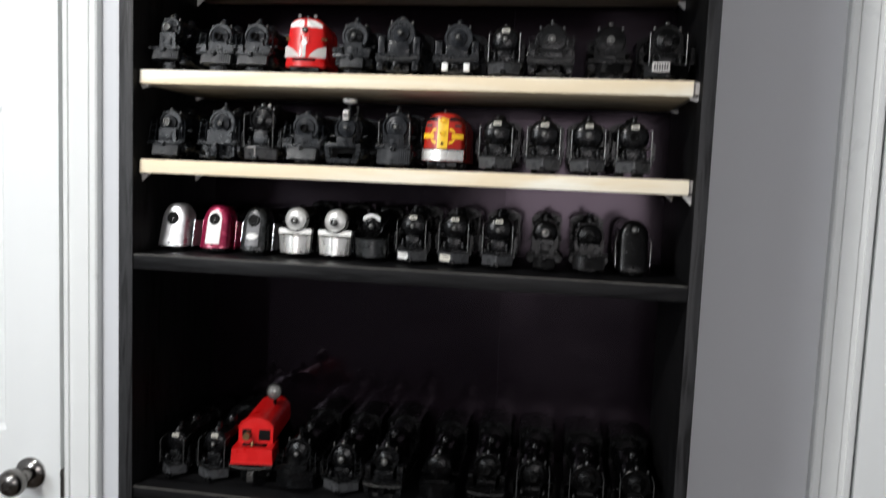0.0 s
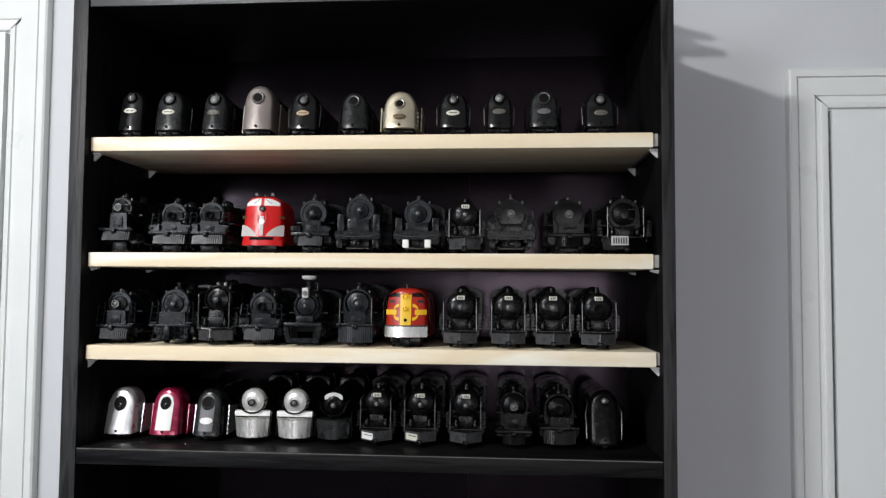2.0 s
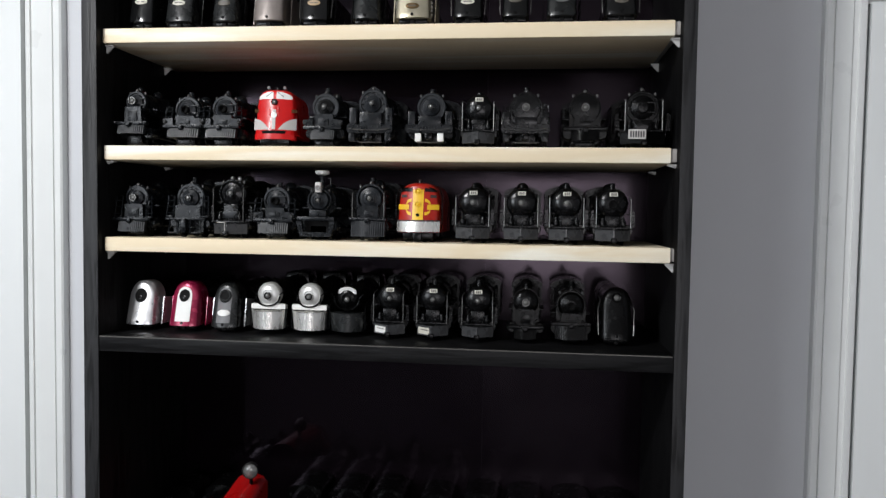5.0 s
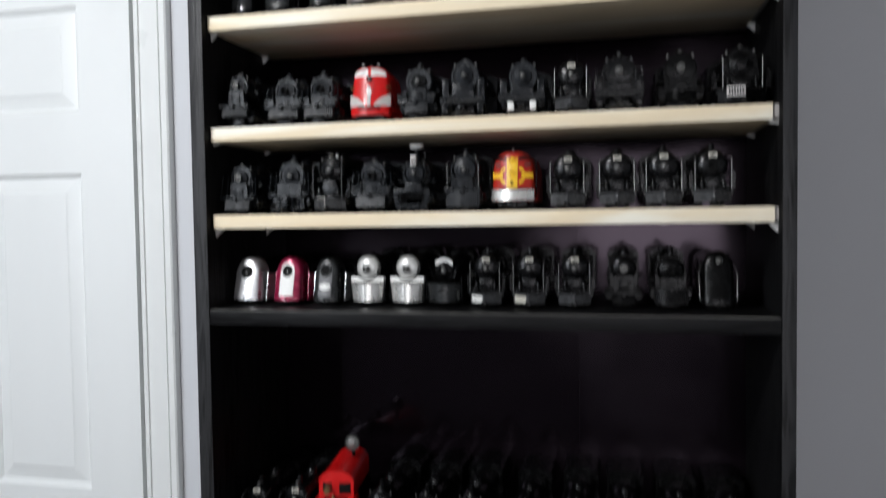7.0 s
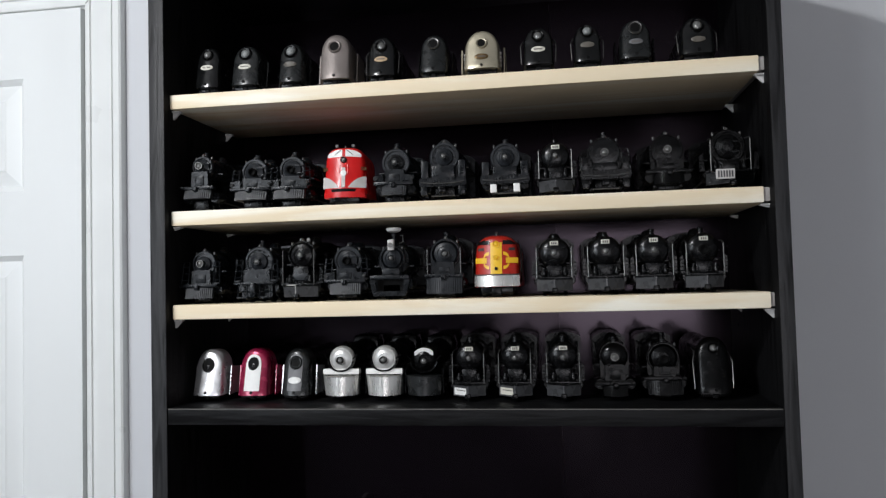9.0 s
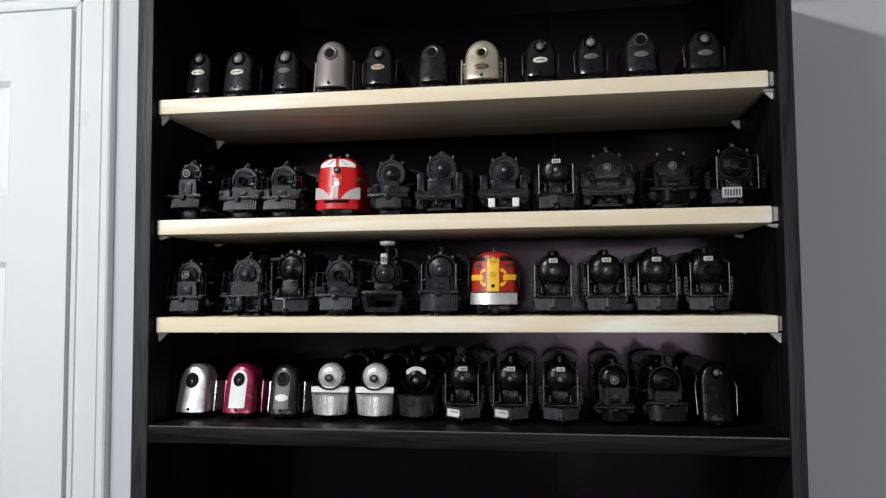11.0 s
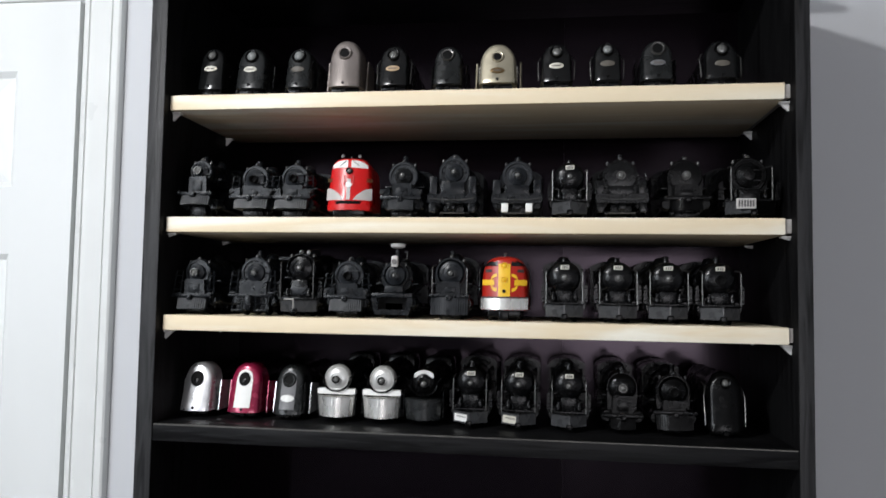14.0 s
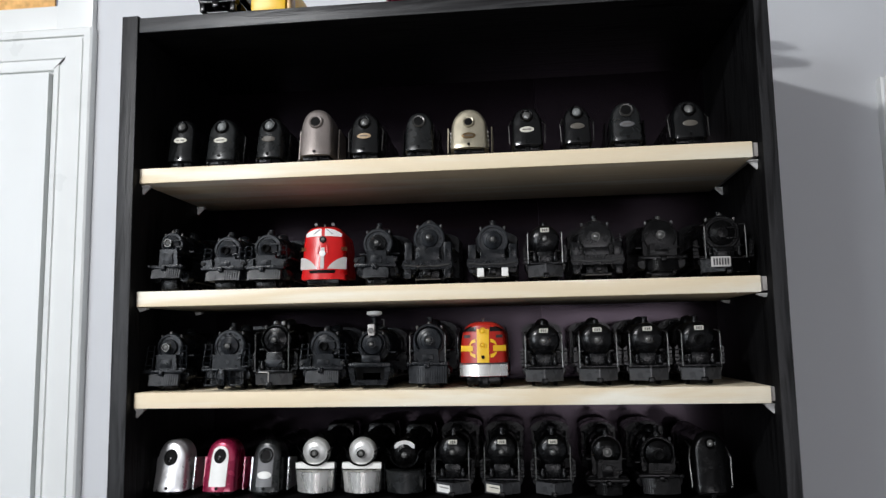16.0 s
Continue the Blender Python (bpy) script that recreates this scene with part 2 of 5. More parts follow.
def prism(poly, lo, hi, plane="xz", bm=None):
    """A polygon of a plane, given depth along the third axis."""
    bm = bm or bmesh.new()
    put = {"xz": lambda a, b, d: (a, d, b), "xy": lambda a, b, d: (a, b, d), "yz": lambda a, b, d: (d, a, b)}[plane]
    f = [bm.verts.new(put(a, b, lo)) for a, b in poly]
    g = [bm.verts.new(put(a, b, hi)) for a, b in poly]
    bm.faces.new(f)
    bm.faces.new(g)
    for i in range(len(poly)):
        j = (i + 1) % len(poly)
        bm.faces.new((f[i], f[j], g[j], g[i]))
    return bm


# ---- the room ----
def setting(name, bm, mat, label, category):
    ob = part(name, bm, mat, None, "", smooth=False)
    return tagged(ob, label, category, "", "structure")


WALL = 0.293
LX0, LX1, LZ = -1.46, -0.688, 2.026
RX0, RX1, RZ = 0.7105, 1.46, 1.871
bm = box(-2.2, LX0, WALL, WALL + 0.12, 0, 2.44)
box(LX0, LX1, WALL, WALL + 0.12, LZ, 2.145, bm=bm)
box(LX0, LX1, WALL, WALL + 0.12, 2.40, 2.44, bm=bm)
box(LX1, RX0, WALL, WALL + 0.12, 0, 2.44, bm=bm)
box(RX0, RX1, WALL, WALL + 0.12, RZ, 2.44, bm=bm)
box(RX1, 2.2, WALL, WALL + 0.12, 0, 2.44, bm=bm)
setting("wall_north", bm, M_WALL, "pale lavender grey painted wall behind the bookcase", "wall")
setting("wall_west", box(-2.32, -2.2, -3.1, WALL + 0.12, 0, 2.44), M_WALL, "pale lavender grey painted side wall", "wall")
setting("wall_east", box(2.2, 2.32, -3.1, WALL + 0.12, 0, 2.44), M_WALL, "pale lavender grey painted side wall", "wall")
setting("wall_south", box(-2.2, 2.2, -3.22, -3.1, 0, 2.44), M_WALL, "pale lavender grey painted rear wall", "wall")
setting("ceiling", box(-2.32, 2.32, -3.22, WALL + 0.12, 2.44, 2.54), M_CEIL, "plain white painted ceiling", "ceiling")
setting("floor", box(-2.32, 2.32, -3.22, WALL + 1.2, -0.1, 0), M_FLOOR, "brown wooden floor", "floor")
setting("wall_closet", box(-2.32, 2.32, WALL + 1.2, WALL + 1.3, 0, 2.54), M_WALL, "plain wall behind the doors", "wall")


def casing(bm, x_in, x_out, z0, z1):
    """A moulded upright: a flat, a step and a bead, mitred plainly at the top."""
    s = 1 if x_out > x_in else -1
    w = abs(x_out - x_in)
    prof = [(0, 0.0), (0, 0.0105), (0.002, 0.012), (0.0095, 0.012), (0.0105, 0.0085), (0.013, 0.0085), (0.0190, 0.0090), (0.0205, 0.0122), (w * 0.74, 0.0150), (w * 0.75, 0.0115), (w * 0.785, 0.0115), (w * 0.80, 0.0170), (w - 0.003, 0.0180), (w, 0.0155), (w, 0.0)]
    f = [bm.verts.new((x_in + s * a, WALL - d, z0)) for a, d in prof]
    g = [bm.verts.new((x_in + s * a, WALL - d, z1 + a)) for a, d in prof]
    for i in range(len(prof) - 1):
        bm.faces.new((f[i], f[i + 1], g[i + 1], g[i]))
    bm.faces.new(f)
    bm.faces.new(g)
    return bm


def head_casing(bm, x0, x1, w, z1):
    prof = [(0, 0.0), (0, 0.0105), (0.002, 0.012), (0.0095, 0.012), (0.0105, 0.0085), (0.013, 0.0085), (0.0190, 0.0090), (0.0205, 0.0122), (w * 0.74, 0.0150), (w * 0.75, 0.0115), (w * 0.785, 0.0115), (w * 0.80, 0.0170), (w - 0.003, 0.0180), (w, 0.0155), (w, 0.0)]
    f = [bm.verts.new((x0 - a, WALL - d, z1 + a)) for a, d in prof]
    g = [bm.verts.new((x1 + a, WALL - d, z1 + a)) for a, d in prof]
    for i in range(len(prof) - 1):
        bm.faces.new((f[i], f[i + 1], g[i + 1], g[i]))
    return bm


def frame_of(name, x0, x1, z1, w, label):
    root = tagged(new(name), label, "door trim", "", "structure")
    part("jamb_casing", casing(bmesh.new(), x0, x0 - w, 0, z1), M_TRIM, root)
    part("jamb_casing", casing(bmesh.new(), x1, x1 + w, 0, z1), M_TRIM, root)
    part("head_casing", head_casing(bmesh.new(), x0, x1, w, z1), M_TRIM, root)
    part("jamb", box(x0 - 0.001, x0 + 0.004, WALL - 0.002, WALL + 0.12, 0, z1), M_TRIM, root)
    part("jamb", box(x1 - 0.004, x1 + 0.001, WALL - 0.002, WALL + 0.12, 0, z1), M_TRIM, root)
    part("jamb", box(x0 + 0.004, x1 - 0.004, WALL - 0.002, WALL + 0.12, z1 - 0.004, z1 + 0.001), M_TRIM, root)
    for xc, sx in ((x0, -1), (x1, 1)):
        part("mitre_gap", prism([(xc + sx * 0.0012, z1 + 0.0016), (xc + sx * 0.0016, z1 + 0.0012), (xc + sx * 0.0222, z1 + 0.0218), (xc + sx * 0.0218, z1 + 0.0222)], WALL - 0.0129, WALL - 0.004), M_GUNPLATE, root, "dark open mitre joint", smooth=False)
    return root


frame_of("trim_1", LX0, LX1, LZ, 0.0715, "white moulded wooden casing round the panelled door")
frame_of("trim_2", RX0, RX1, RZ, 0.063, "white moulded wooden casing round the low plain door")


def panel_door(name, x0, x1, z1, y, panels, label):
    """A moulded door leaf: stiles and rails with sunk, raised-field panels."""
    root = tagged(new(name), label, "door", "", "structure")
    xs = sorted({x0, x1, *[a for p in panels for a in p[:2]]})
    zs = sorted({0.008, z1, *[a for p in panels for a in p[2:]]})
    bm = bmesh.new()
    for a, b in zip(xs, xs[1:]):
        for c, d in zip(zs, zs[1:]):
            if not any(p[0] <= a and b <= p[1] and p[2] <= c and d <= p[3] for p in panels):
                v = [bm.verts.new(q) for q in ((a, y, c), (b, y, c), (b, y, d), (a, y, d))]
                bm.faces.new(v)
    bmesh.ops.remove_doubles(bm, verts=bm.verts, dist=1e-5)
    for q in (((x0, y, 0.008), (x0, y + 0.035, 0.008), (x0, y + 0.035, z1), (x0, y, z1)), ((x1, y, 0.008), (x1, y + 0.035, 0.008), (x1, y + 0.035, z1), (x1, y, z1)), ((x0, y + 0.035, 0.008), (x1, y + 0.035, 0.008), (x1, y + 0.035, z1), (x0, y + 0.035, z1)), ((x0, y, z1), (x1, y, z1), (x1, y + 0.035, z1), (x0, y + 0.035, z1))):
        bm.faces.new([bm.verts.new(p) for p in q])
    leaf = part("leaf", bm, M_DOOR, root, "", smooth=False)
    for a, b, c, d in panels:
        bm = bmesh.new()
        rings = []
        for inset, depth in ((0, 0), (0.006, 0.005), (0.010, 0.009), (0.036, 0.003), (0.039, 0.0015)):
            rings.append([bm.verts.new(q) for q in ((a + inset, y + depth, c + inset), (b - inset, y + depth, c + inset), (b - inset, y + depth, d - inset), (a + inset, y + depth, d - inset))])
        for r, s in zip(rings, rings[1:]):
            for i in range(4):
                bm.faces.new((r[i], r[(i + 1) % 4], s[(i + 1) % 4], s[i]))
        bm.faces.new(rings[-1])
        part("panel", bm, M_DOOR, root, "", smooth=False)
    return root


PAN = [(a, b, c, d) for a, b in ((-1.335, -1.115), (-1.028, -0.808)) for c, d in ((1.698, 1.901), (0.968, 1.583), (0.20, 0.76))]
door = panel_door("door_1", LX0 + 0.006, LX1 - 0.0075, LZ - 0.004, WALL - 0.0125, PAN, "closed white six-panel door with nickel knob")
KX, KZ = -0.757, 0.889
knob = part("door_knob", lathe([(0.0305, 0), (0.0305, -0.004), (0.026, -0.009), (0.014, -0.012), (0.012, -0.026), (0.017, -0.032), (0.0245, -0.042), (0.0265, -0.052), (0.0245, -0.061), (0.018, -0.067), (0.008, -0.069), (0.007, -0.0675), (0.001, -0.0675)], (KX, WALL - 0.0125, KZ), seg=36), M_STEEL, door, "dark polished nickel door knob")
part("strike_plate", box(LX1 - 0.0075, LX1 - 0.0045, WALL - 0.014, WALL + 0.01, KZ - 0.045, KZ + 0.012, 0.001), M_STEEL, door, "nickel latch plate in the door's edge")
door2 = panel_door("door_2", RX0 + 0.0075, RX1 - 0.006, RZ - 0.0035, WALL - 0.0085, [], "closed plain white flush door")

# the white panel with an amber pane over the door
over = tagged(new("transom"), "white framed transom with mottled amber glass", "transom", "", "structure")
part("upright", box(-0.685, -0.619, WALL - 0.013, WALL, 2.0886, 2.42, 0.002), M_TRIM, over)
part("rail", box(-1.46, -0.6855, WALL - 0.010, WALL, 2.0886, 2.142, 0.002), M_TRIM, over)
part("rail", box(-1.46, -0.6855, WALL - 0.010, WALL, 2.395, 2.42, 0.002), M_TRIM, over)
part("pane", box(-1.455, -0.70, WALL + 0.002, WALL + 0.006, 2.14, 2.40), M_ORANGE, over, "mottled amber glass pane")


# ---- the bookcase ----
LIN, RIN, OUT, TOP = -0.3805, 0.3855, 0.4025, 1.978
SHELF = {"A": 1.778, "B": 1.620, "C": 1.4945, "D": 1.3595, "E": 1.016}
case = thing("bookcase", 0, 0, 0, "tall black ash-grained bookcase with open shelves", "bookcase")
part("side_panel", box(-OUT, LIN, 0, 0.272, 0, TOP, 0.0006), M_ASH_SHADE, case)
part("side_panel", box(RIN, OUT, 0, 0.272, 0, TOP, 0.0006), M_ASH_SHADE, case)
part("top_panel", box(LIN, RIN, 0.003, 0.272, TOP - 0.022, TOP - 0.002, 0.0006), M_ASHX_SHADE, case)
# lighter strips put the light on the front edges into colour
part("edge_band", box(LIN + 0.0005, RIN - 0.0005, 0.0018, 0.0029, TOP - 0.0216, TOP - 0.0024, 0.0003), M_ASHX_LIT, case, "grey-black edge band, lightened for the light on it")
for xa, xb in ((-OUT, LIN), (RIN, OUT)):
    part("edge_band", box(xa + 0.0005, xb - 0.0005, -0.0012, -0.0001, 0.001, TOP - 0.0004, 0.0003), M_ASH_LIT, case)
part("fixed_shelf", box(LIN, RIN, 0.001, 0.262, SHELF["D"] - 0.0215, SHELF["D"], 0.0006), M_ASHX_SHADE, case)
part("edge_band", box(LIN + 0.0005, RIN - 0.0005, -0.0001, 0.0009, SHELF["D"] - 0.0211, SHELF["D"] - 0.0017, 0.0003), M_ASHX_SHADE, case)
part("shelf_edge", box(LIN + 0.001, RIN - 0.001, -0.0001, 0.0009, SHELF["D"] - 0.0015, SHELF["D"] - 0.0004), M_EDGE, case, "worn pale edge line")
part("lower_shelf", box(LIN, RIN, 0.002, 0.262, SHELF["E"] - 0.018, SHELF["E"], 0.0006), M_ASHX_SHADE, case)
part("shelf_edge", box(LIN + 0.001, RIN - 0.001, 0.0012, 0.0022, SHELF["E"] - 0.0016, SHELF["E"] - 0.0004), M_EDGE, case, "worn pale edge line")
part("bottom_panel", box(LIN, RIN, 0.010, 0.262, 0.06, 0.08, 0.0006), M_ASHX_SHADE, case)
part("plinth", box(LIN, RIN, 0.03, 0.045, 0, 0.06), M_ASHX_SHADE, case)
part("back_panel", box(LIN, 0.1300, 0.2625, 0.2665, 0.05, TOP - 0.022), M_BACK, case)
part("back_panel", box(0.1302, RIN, 0.2625, 0.2665, 0.05, TOP - 0.022), M_BACKGLOSS, case, "glossier back panel piece")
for sx, wall_x in ((1, LIN), (-1, RIN)):
    for yy in (0.040, 0.214):
        for k in range(14):
            z = 1.06 + 0.064 * k
            if min(abs(z - s) for s in SHELF.values()) > 0.03:
                part("peg_hole", lathe([(0.0026, 0.0002), (0.0026, 0.0005), (0.0004, 0.0006)], (wall_x, yy, z), "x", 8) if sx > 0 else lathe([(0.0026, -0.0002), (0.0026, -0.0005), (0.0004, -0.0006)], (wall_x, yy, z), "x", 8), M_DARK, case)

for key, length in (("A", (-0.3795, 0.3780)), ("B", (-0.3790, 0.3772)), ("C", (-0.3785, 0.3800))):
    z, low = SHELF[key], 0.0050 if key == "B" else 0.0115
    deck = thing("shelf_board", 0, 0, z, "pale knotty pine board laid in as a shelf", "shelf", "pine shelf boards")
    part("board", box(length[0], length[1], 0.012, 0.226, -0.0195, 0, 0.0016), M_PINE, deck)
    # added grey strip between the board's end and the side panel
    part("end_strip", box(length[1] + 0.0002, RIN - 0.0004, 0.016, 0.222, -0.0175, -0.001, 0.001), M_BOARDEND, deck, "grey strip at the board's end")
    for sx, wall_x in ((-1, LIN), (1, RIN)):
        for yy in (0.024, 0.188):
            peg = thing("shelf_peg", wall_x, yy, z - 0.0198, "small white plastic shelf support in the side panel", "shelf support", "shelf supports")
            part("ledge", box(min(0, -sx * 0.011), max(0, -sx * 0.011), -0.0045, 0.0045, -0.0026, -0.0004, 0.0005), M_PEG, peg)
            part("web", prism([(0, -0.0026), (-sx * 0.0105, -0.0026), (-sx * 0.0015, -low), (0, -low)], -0.0013, 0.0013), M_PEG, peg)


# ---- model locomotives ----
# each stands on its own empty: x to its side, y back along the engine, z up from the shelf
def bars(parent, x0, x1, z0, z1, y, mat, n=3):
    """Marks too small to read, as plain bars."""
    w = (x1 - x0) / n
    for i in range(n):
        part("mark", box(x0 + w * (i + 0.2), x0 + w * (i + 0.8), y - 0.0003, y, z0, z1), mat, parent, "", smooth=False)


def wheel_set(root, xs, ys, r, mat):
    first = None
    for y in ys:
        for x in xs:
            if first is None:
                first = part("wheel", lathe([(r, -0.0022), (r, 0.0022), (r * 0.86, 0.0022), (r * 0.8, 0.0010), (r * 0.3, 0.0010), (r * 0.26, 0.003), (0.0005, 0.003)], (0, 0, 0), "x", 16), mat, root)
                ob = first
            else:
                ob = new("wheel", first.data)
                ob.parent = root
            ob.location = (x, y, r)


def number_plate(root, x, y, z, w=0.0105, h=0.0052):
    plate = part("number_plate", box(x - w / 2, x + w / 2, y - 0.0008, y + 0.003, z - h / 2, z + h / 2, 0.0003), M_PLATE, root, "pale number plate")
    bars(plate, x - w * 0.36, x + w * 0.36, z - h * 0.3, z + h * 0.3, y - 0.0009, M_INK)


def head_lamp(root, x, y, z, r, mat, lens=M_LENS, deep=0.012):
    lampo = part("headlight", lathe([(r * 0.7, deep), (r * 0.95, deep * 0.6), (r, 0.001), (r, -0.001), (r * 0.84, -0.001), (r * 0.8, 0.001), (0.0004, 0.0012)], (x, y, z), "y", 18), mat, root)
    part("lens", lathe([(r * 0.78, 0.0008), (r * 0.6, -0.0006), (r * 0.3, -0.0013), (0.0003, -0.0015)], (x, y, z), "y", 14), lens, lampo)
    return lampo


def steam(name, x, y, z, label, W=0.058, H=0.082, R=0.0185, zc=0.048, door="ring", pilot="slats", rails="post", lamp_at="centre", plate=False, stack=0.010, mat=M_BLACK, wire=M_IRON, tag_plate=None, length=0.19, group="model steam engines", rz=0.0, bell=True, cab_w=1.0, chest=True, zb=0.0228, zp=0.0075, pw=0.74, shield=False, arms=False, face=None):
    """A model steam engine seen from its front: smokebox, pilot, rails, boiler, cab and wheels."""
    root = thing(name, x, y, z, label, "model locomotive", group, rz)
    h = W / 2
    yb = 0.020  # the smokebox front behind the pilot
    if door != "dome":
        R *= 1.08
    # boiler and cab
    end = length * 0.68
    pale = M_FACE if mat is M_GREYBLACK else mat
    face = face or pale
    # black engines' boiler and cab are darker, with the shelf's shade in the colour
    part("boiler", lathe([(R * 0.97, yb + 0.003), (R, yb + 0.005), (R, yb + 0.034), (R * 1.02, yb + 0.035), (R * 1.02, yb + 0.038), (R, yb + 0.039), (R * 1.04, end * 0.7), (R * 1.07, end * 0.71), (R * 1.07, end * 0.74), (R * 1.05, end * 0.75), (R * 1.16, end)], (0, 0, zc), "y", 28), M_CAST if mat is M_BLACK else mat, root)
    cw = h * 0.9 * cab_w
    top = min(zc + R * 1.35, H)
    arch = [(-cw, 0.018), (cw, 0.018), (cw, top - 0.012)] + [(cw * math.cos(a) * 1.06, top - 0.012 + 0.012 * math.sin(a)) for a in [math.pi * k / 10 for k in range(11)]] + [(-cw, top - 0.012)]
    cab = part("cab", prism(arch, end, length), M_CAST if mat is M_BLACK else mat, root)
    for sx in (-1, 1):
        part("cab_window", box(sx * cw * 0.62 - 0.006, sx * cw * 0.62 + 0.006, end - 0.0012, end + 0.001, top - 0.026, top - 0.014, 0.0006), M_DARK, cab)
    part("frame", box(-h * 0.42, h * 0.42, yb - 0.004, length - 0.004, 0.009, 0.020, 0.001), M_CAST, root)
    wheel_set(root, (-h * 0.52, h * 0.52), [yb + 0.012, yb + 0.052, yb + 0.084, yb + 0.116], 0.0095 if length < 0.3 else 0.012, M_CAST)
    # smokebox front
    if door == "dome":
        prof = [(R * 0.985, yb + 0.004)] + [(R * math.cos(a), yb + 0.002 - R * 0.42 * math.sin(a)) for a in [math.pi / 2 * k / 8 for k in range(8)]] + [(0.0006, yb + 0.002 - R * 0.42)]
        part("smokebox_door", lathe(prof, (0, 0, zc), "y", 32), mat, root)
        yf = yb + 0.002 - R * 0.42
    elif door == "flat":
        part("smokebox_door", lathe([(R, yb + 0.005), (R, yb + 0.001), (R * 0.94, yb), (R * 0.9, yb), (R * 0.88, yb + 0.001), (R * 0.3, yb), (0.0005, yb)], (0, 0, zc), "y", 32), mat, root)
        yf = yb - 0.0005
    else:
        part("smokebox_ring", lathe([(R * 1.03, yb + 0.006), (R * 1.03, yb + 0.001), (R * 0.97, yb), (R * 0.86, yb), (R * 0.84, yb + 0.002), (0.0005, yb + 0.002)], (0, 0, zc), "y", 32), pale, root)
        k = 0.74 if door == "ring" else 0.62
        if door == "rings":
            k = 0.80
            for q in (0.92, 0.62):
                part("door_ring", lathe([(R * q, yb + 0.002), (R * q, yb - 0.0015), (R * (q - 0.05), yb - 0.0028), (R * (q - 0.10), yb - 0.0015), (R * (q - 0.10), yb + 0.002)], (0, 0, zc), "y", 32), mat, root)
        part("smokebox_door", lathe([(R * k, yb + 0.0025), (R * k, yb), (R * k * 0.94, yb - 0.0015), (R * k * 0.66, yb - 0.003), (R * k * 0.64, yb - 0.0022), (R * k * 0.42, yb - 0.0034), (R * k * 0.4, yb - 0.0045), (0.0005, yb - 0.005)], (0, 0, zc), "y", 32), face, root)
        yf = yb - 0.005
        if door == "spoke":
            for i in range(12):
                a = 2 * math.pi * i / 12
                part("bolt", lathe([(0.0011, 0.0012), (0.0011, -0.0014), (0.0003, -0.0017)], (R * 0.76 * math.cos(a), yb, zc + R * 0.76 * math.sin(a)), "y", 8), mat, root)
        if door == "ring":
            for dz in (-0.3, 0.3):
                part("hinge", box(R * 0.1, R * 0.96, yb - 0.0028, yb - 0.0008, zc + R * dz - 0.001, zc + R * dz + 0.001, 0.0004), mat, root)
    if shield:
        poly = [(-R * 1.0, zb + 0.004), (R * 1.0, zb + 0.004)] + [(R * 1.04 * math.cos(math.pi * q / 18), zc + R * 1.04 * math.sin(math.pi * q / 18)) for q in range(19)]
        part("front_shield", prism(poly, yb + 0.0022, yb + 0.010), mat, root, "", smooth=False)
    # lamp
    if lamp_at == "centre":
        head_lamp(root, 0, yf - 0.004, zc, max(0.0036, R * 0.24), mat, deep=0.008)
    elif lamp_at == "hollow":
        part("headlight", lathe([(R * 0.30, yf + 0.004), (R * 0.32, yf - 0.004), (R * 0.26, yf - 0.005), (R * 0.2, yf - 0.004), (R * 0.18, yf), (0.0004, yf)], (0, 0, zc - R * 0.05), "y", 18), M_DARK, root, "empty black headlight socket")
    elif lamp_at == "top":
        head_lamp(root, 0, yb - 0.002, zc + R * 1.12, 0.0048, mat, deep=0.010)
    elif lamp_at == "bright":
        head_lamp(root, 0, yf - 0.006, zc, 0.0052, M_RAIL, deep=0.010)
    if plate:
        number_plate(root, 0.0005, yb - R * (0.30 if door == "dome" else 0.05) + 0.0005, zc + R * 0.62)
    # chimney, dome, bell
    ys = yb + 0.014
    zt = zc + R
    part("chimney", lathe([(0.0052, zt - 0.004), (0.0040, zt + 0.001), (0.0036, max(zt + 0.002, H - stack * 0.3)), (0.0042, H - 0.001), (0.0039, H), (0.0028, H), (0.0028, H - 0.002), (0.0004, H - 0.002)], (0, ys, 0), "z", 16), mat, root)
    part("steam_dome", lathe([(0.009, zt - 0.004), (0.0082, zt + 0.003), (0.0066, zt + 0.0065), (0.003, zt + 0.0085), (0.0004, zt + 0.0088)], (0, ys + 0.046, 0), "z", 16), mat, root)
    if bell:
        part("bell", lathe([(0.0034, zt - 0.002), (0.003, zt + 0.001), (0.0018, zt + 0.0036), (0.0004, zt + 0.0042)], (0.0, ys - 0.009, 0), "z", 12), wire, root)
    # running boards, cylinders and rods
    for sx in (-1, 1):
        part("running_board", box(min(sx * h * 0.5, sx * h * 0.97), max(sx * h * 0.5, sx * h * 0.97), yb + 0.012, end, zc - R * 0.72, zc - R * 0.72 + 0.0022, 0.0005), mat, root)
        if chest:
            part("cylinder", lathe([(0.0065, 0.0), (0.0078, 0.002), (0.0078, 0.024), (0.0062, 0.027), (0.0005, 0.027)], (sx * h * 0.74, yb - 0.002, 0.020), "y", 16), mat, root)
            part("piston_rod", tube([(sx * h * 0.86, yb + 0.024, 0.015), (sx * h * 0.86, yb + 0.12, 0.012)], 0.0012), wire, root)
        if door != "dome":
            part("marker_lamp", lathe([(0.0010, zc + R * 0.70), (0.0017, zc + R * 0.74), (0.0017, zc + R * 0.74 + 0.003), (0.0006, zc + R * 0.74 + 0.0042)], (sx * R * 0.78, yb + 0.006, 0), "z", 10), wire, root)
    # rails
    zr0, zr1 = max(0.020, zb), zc + R * 0.42
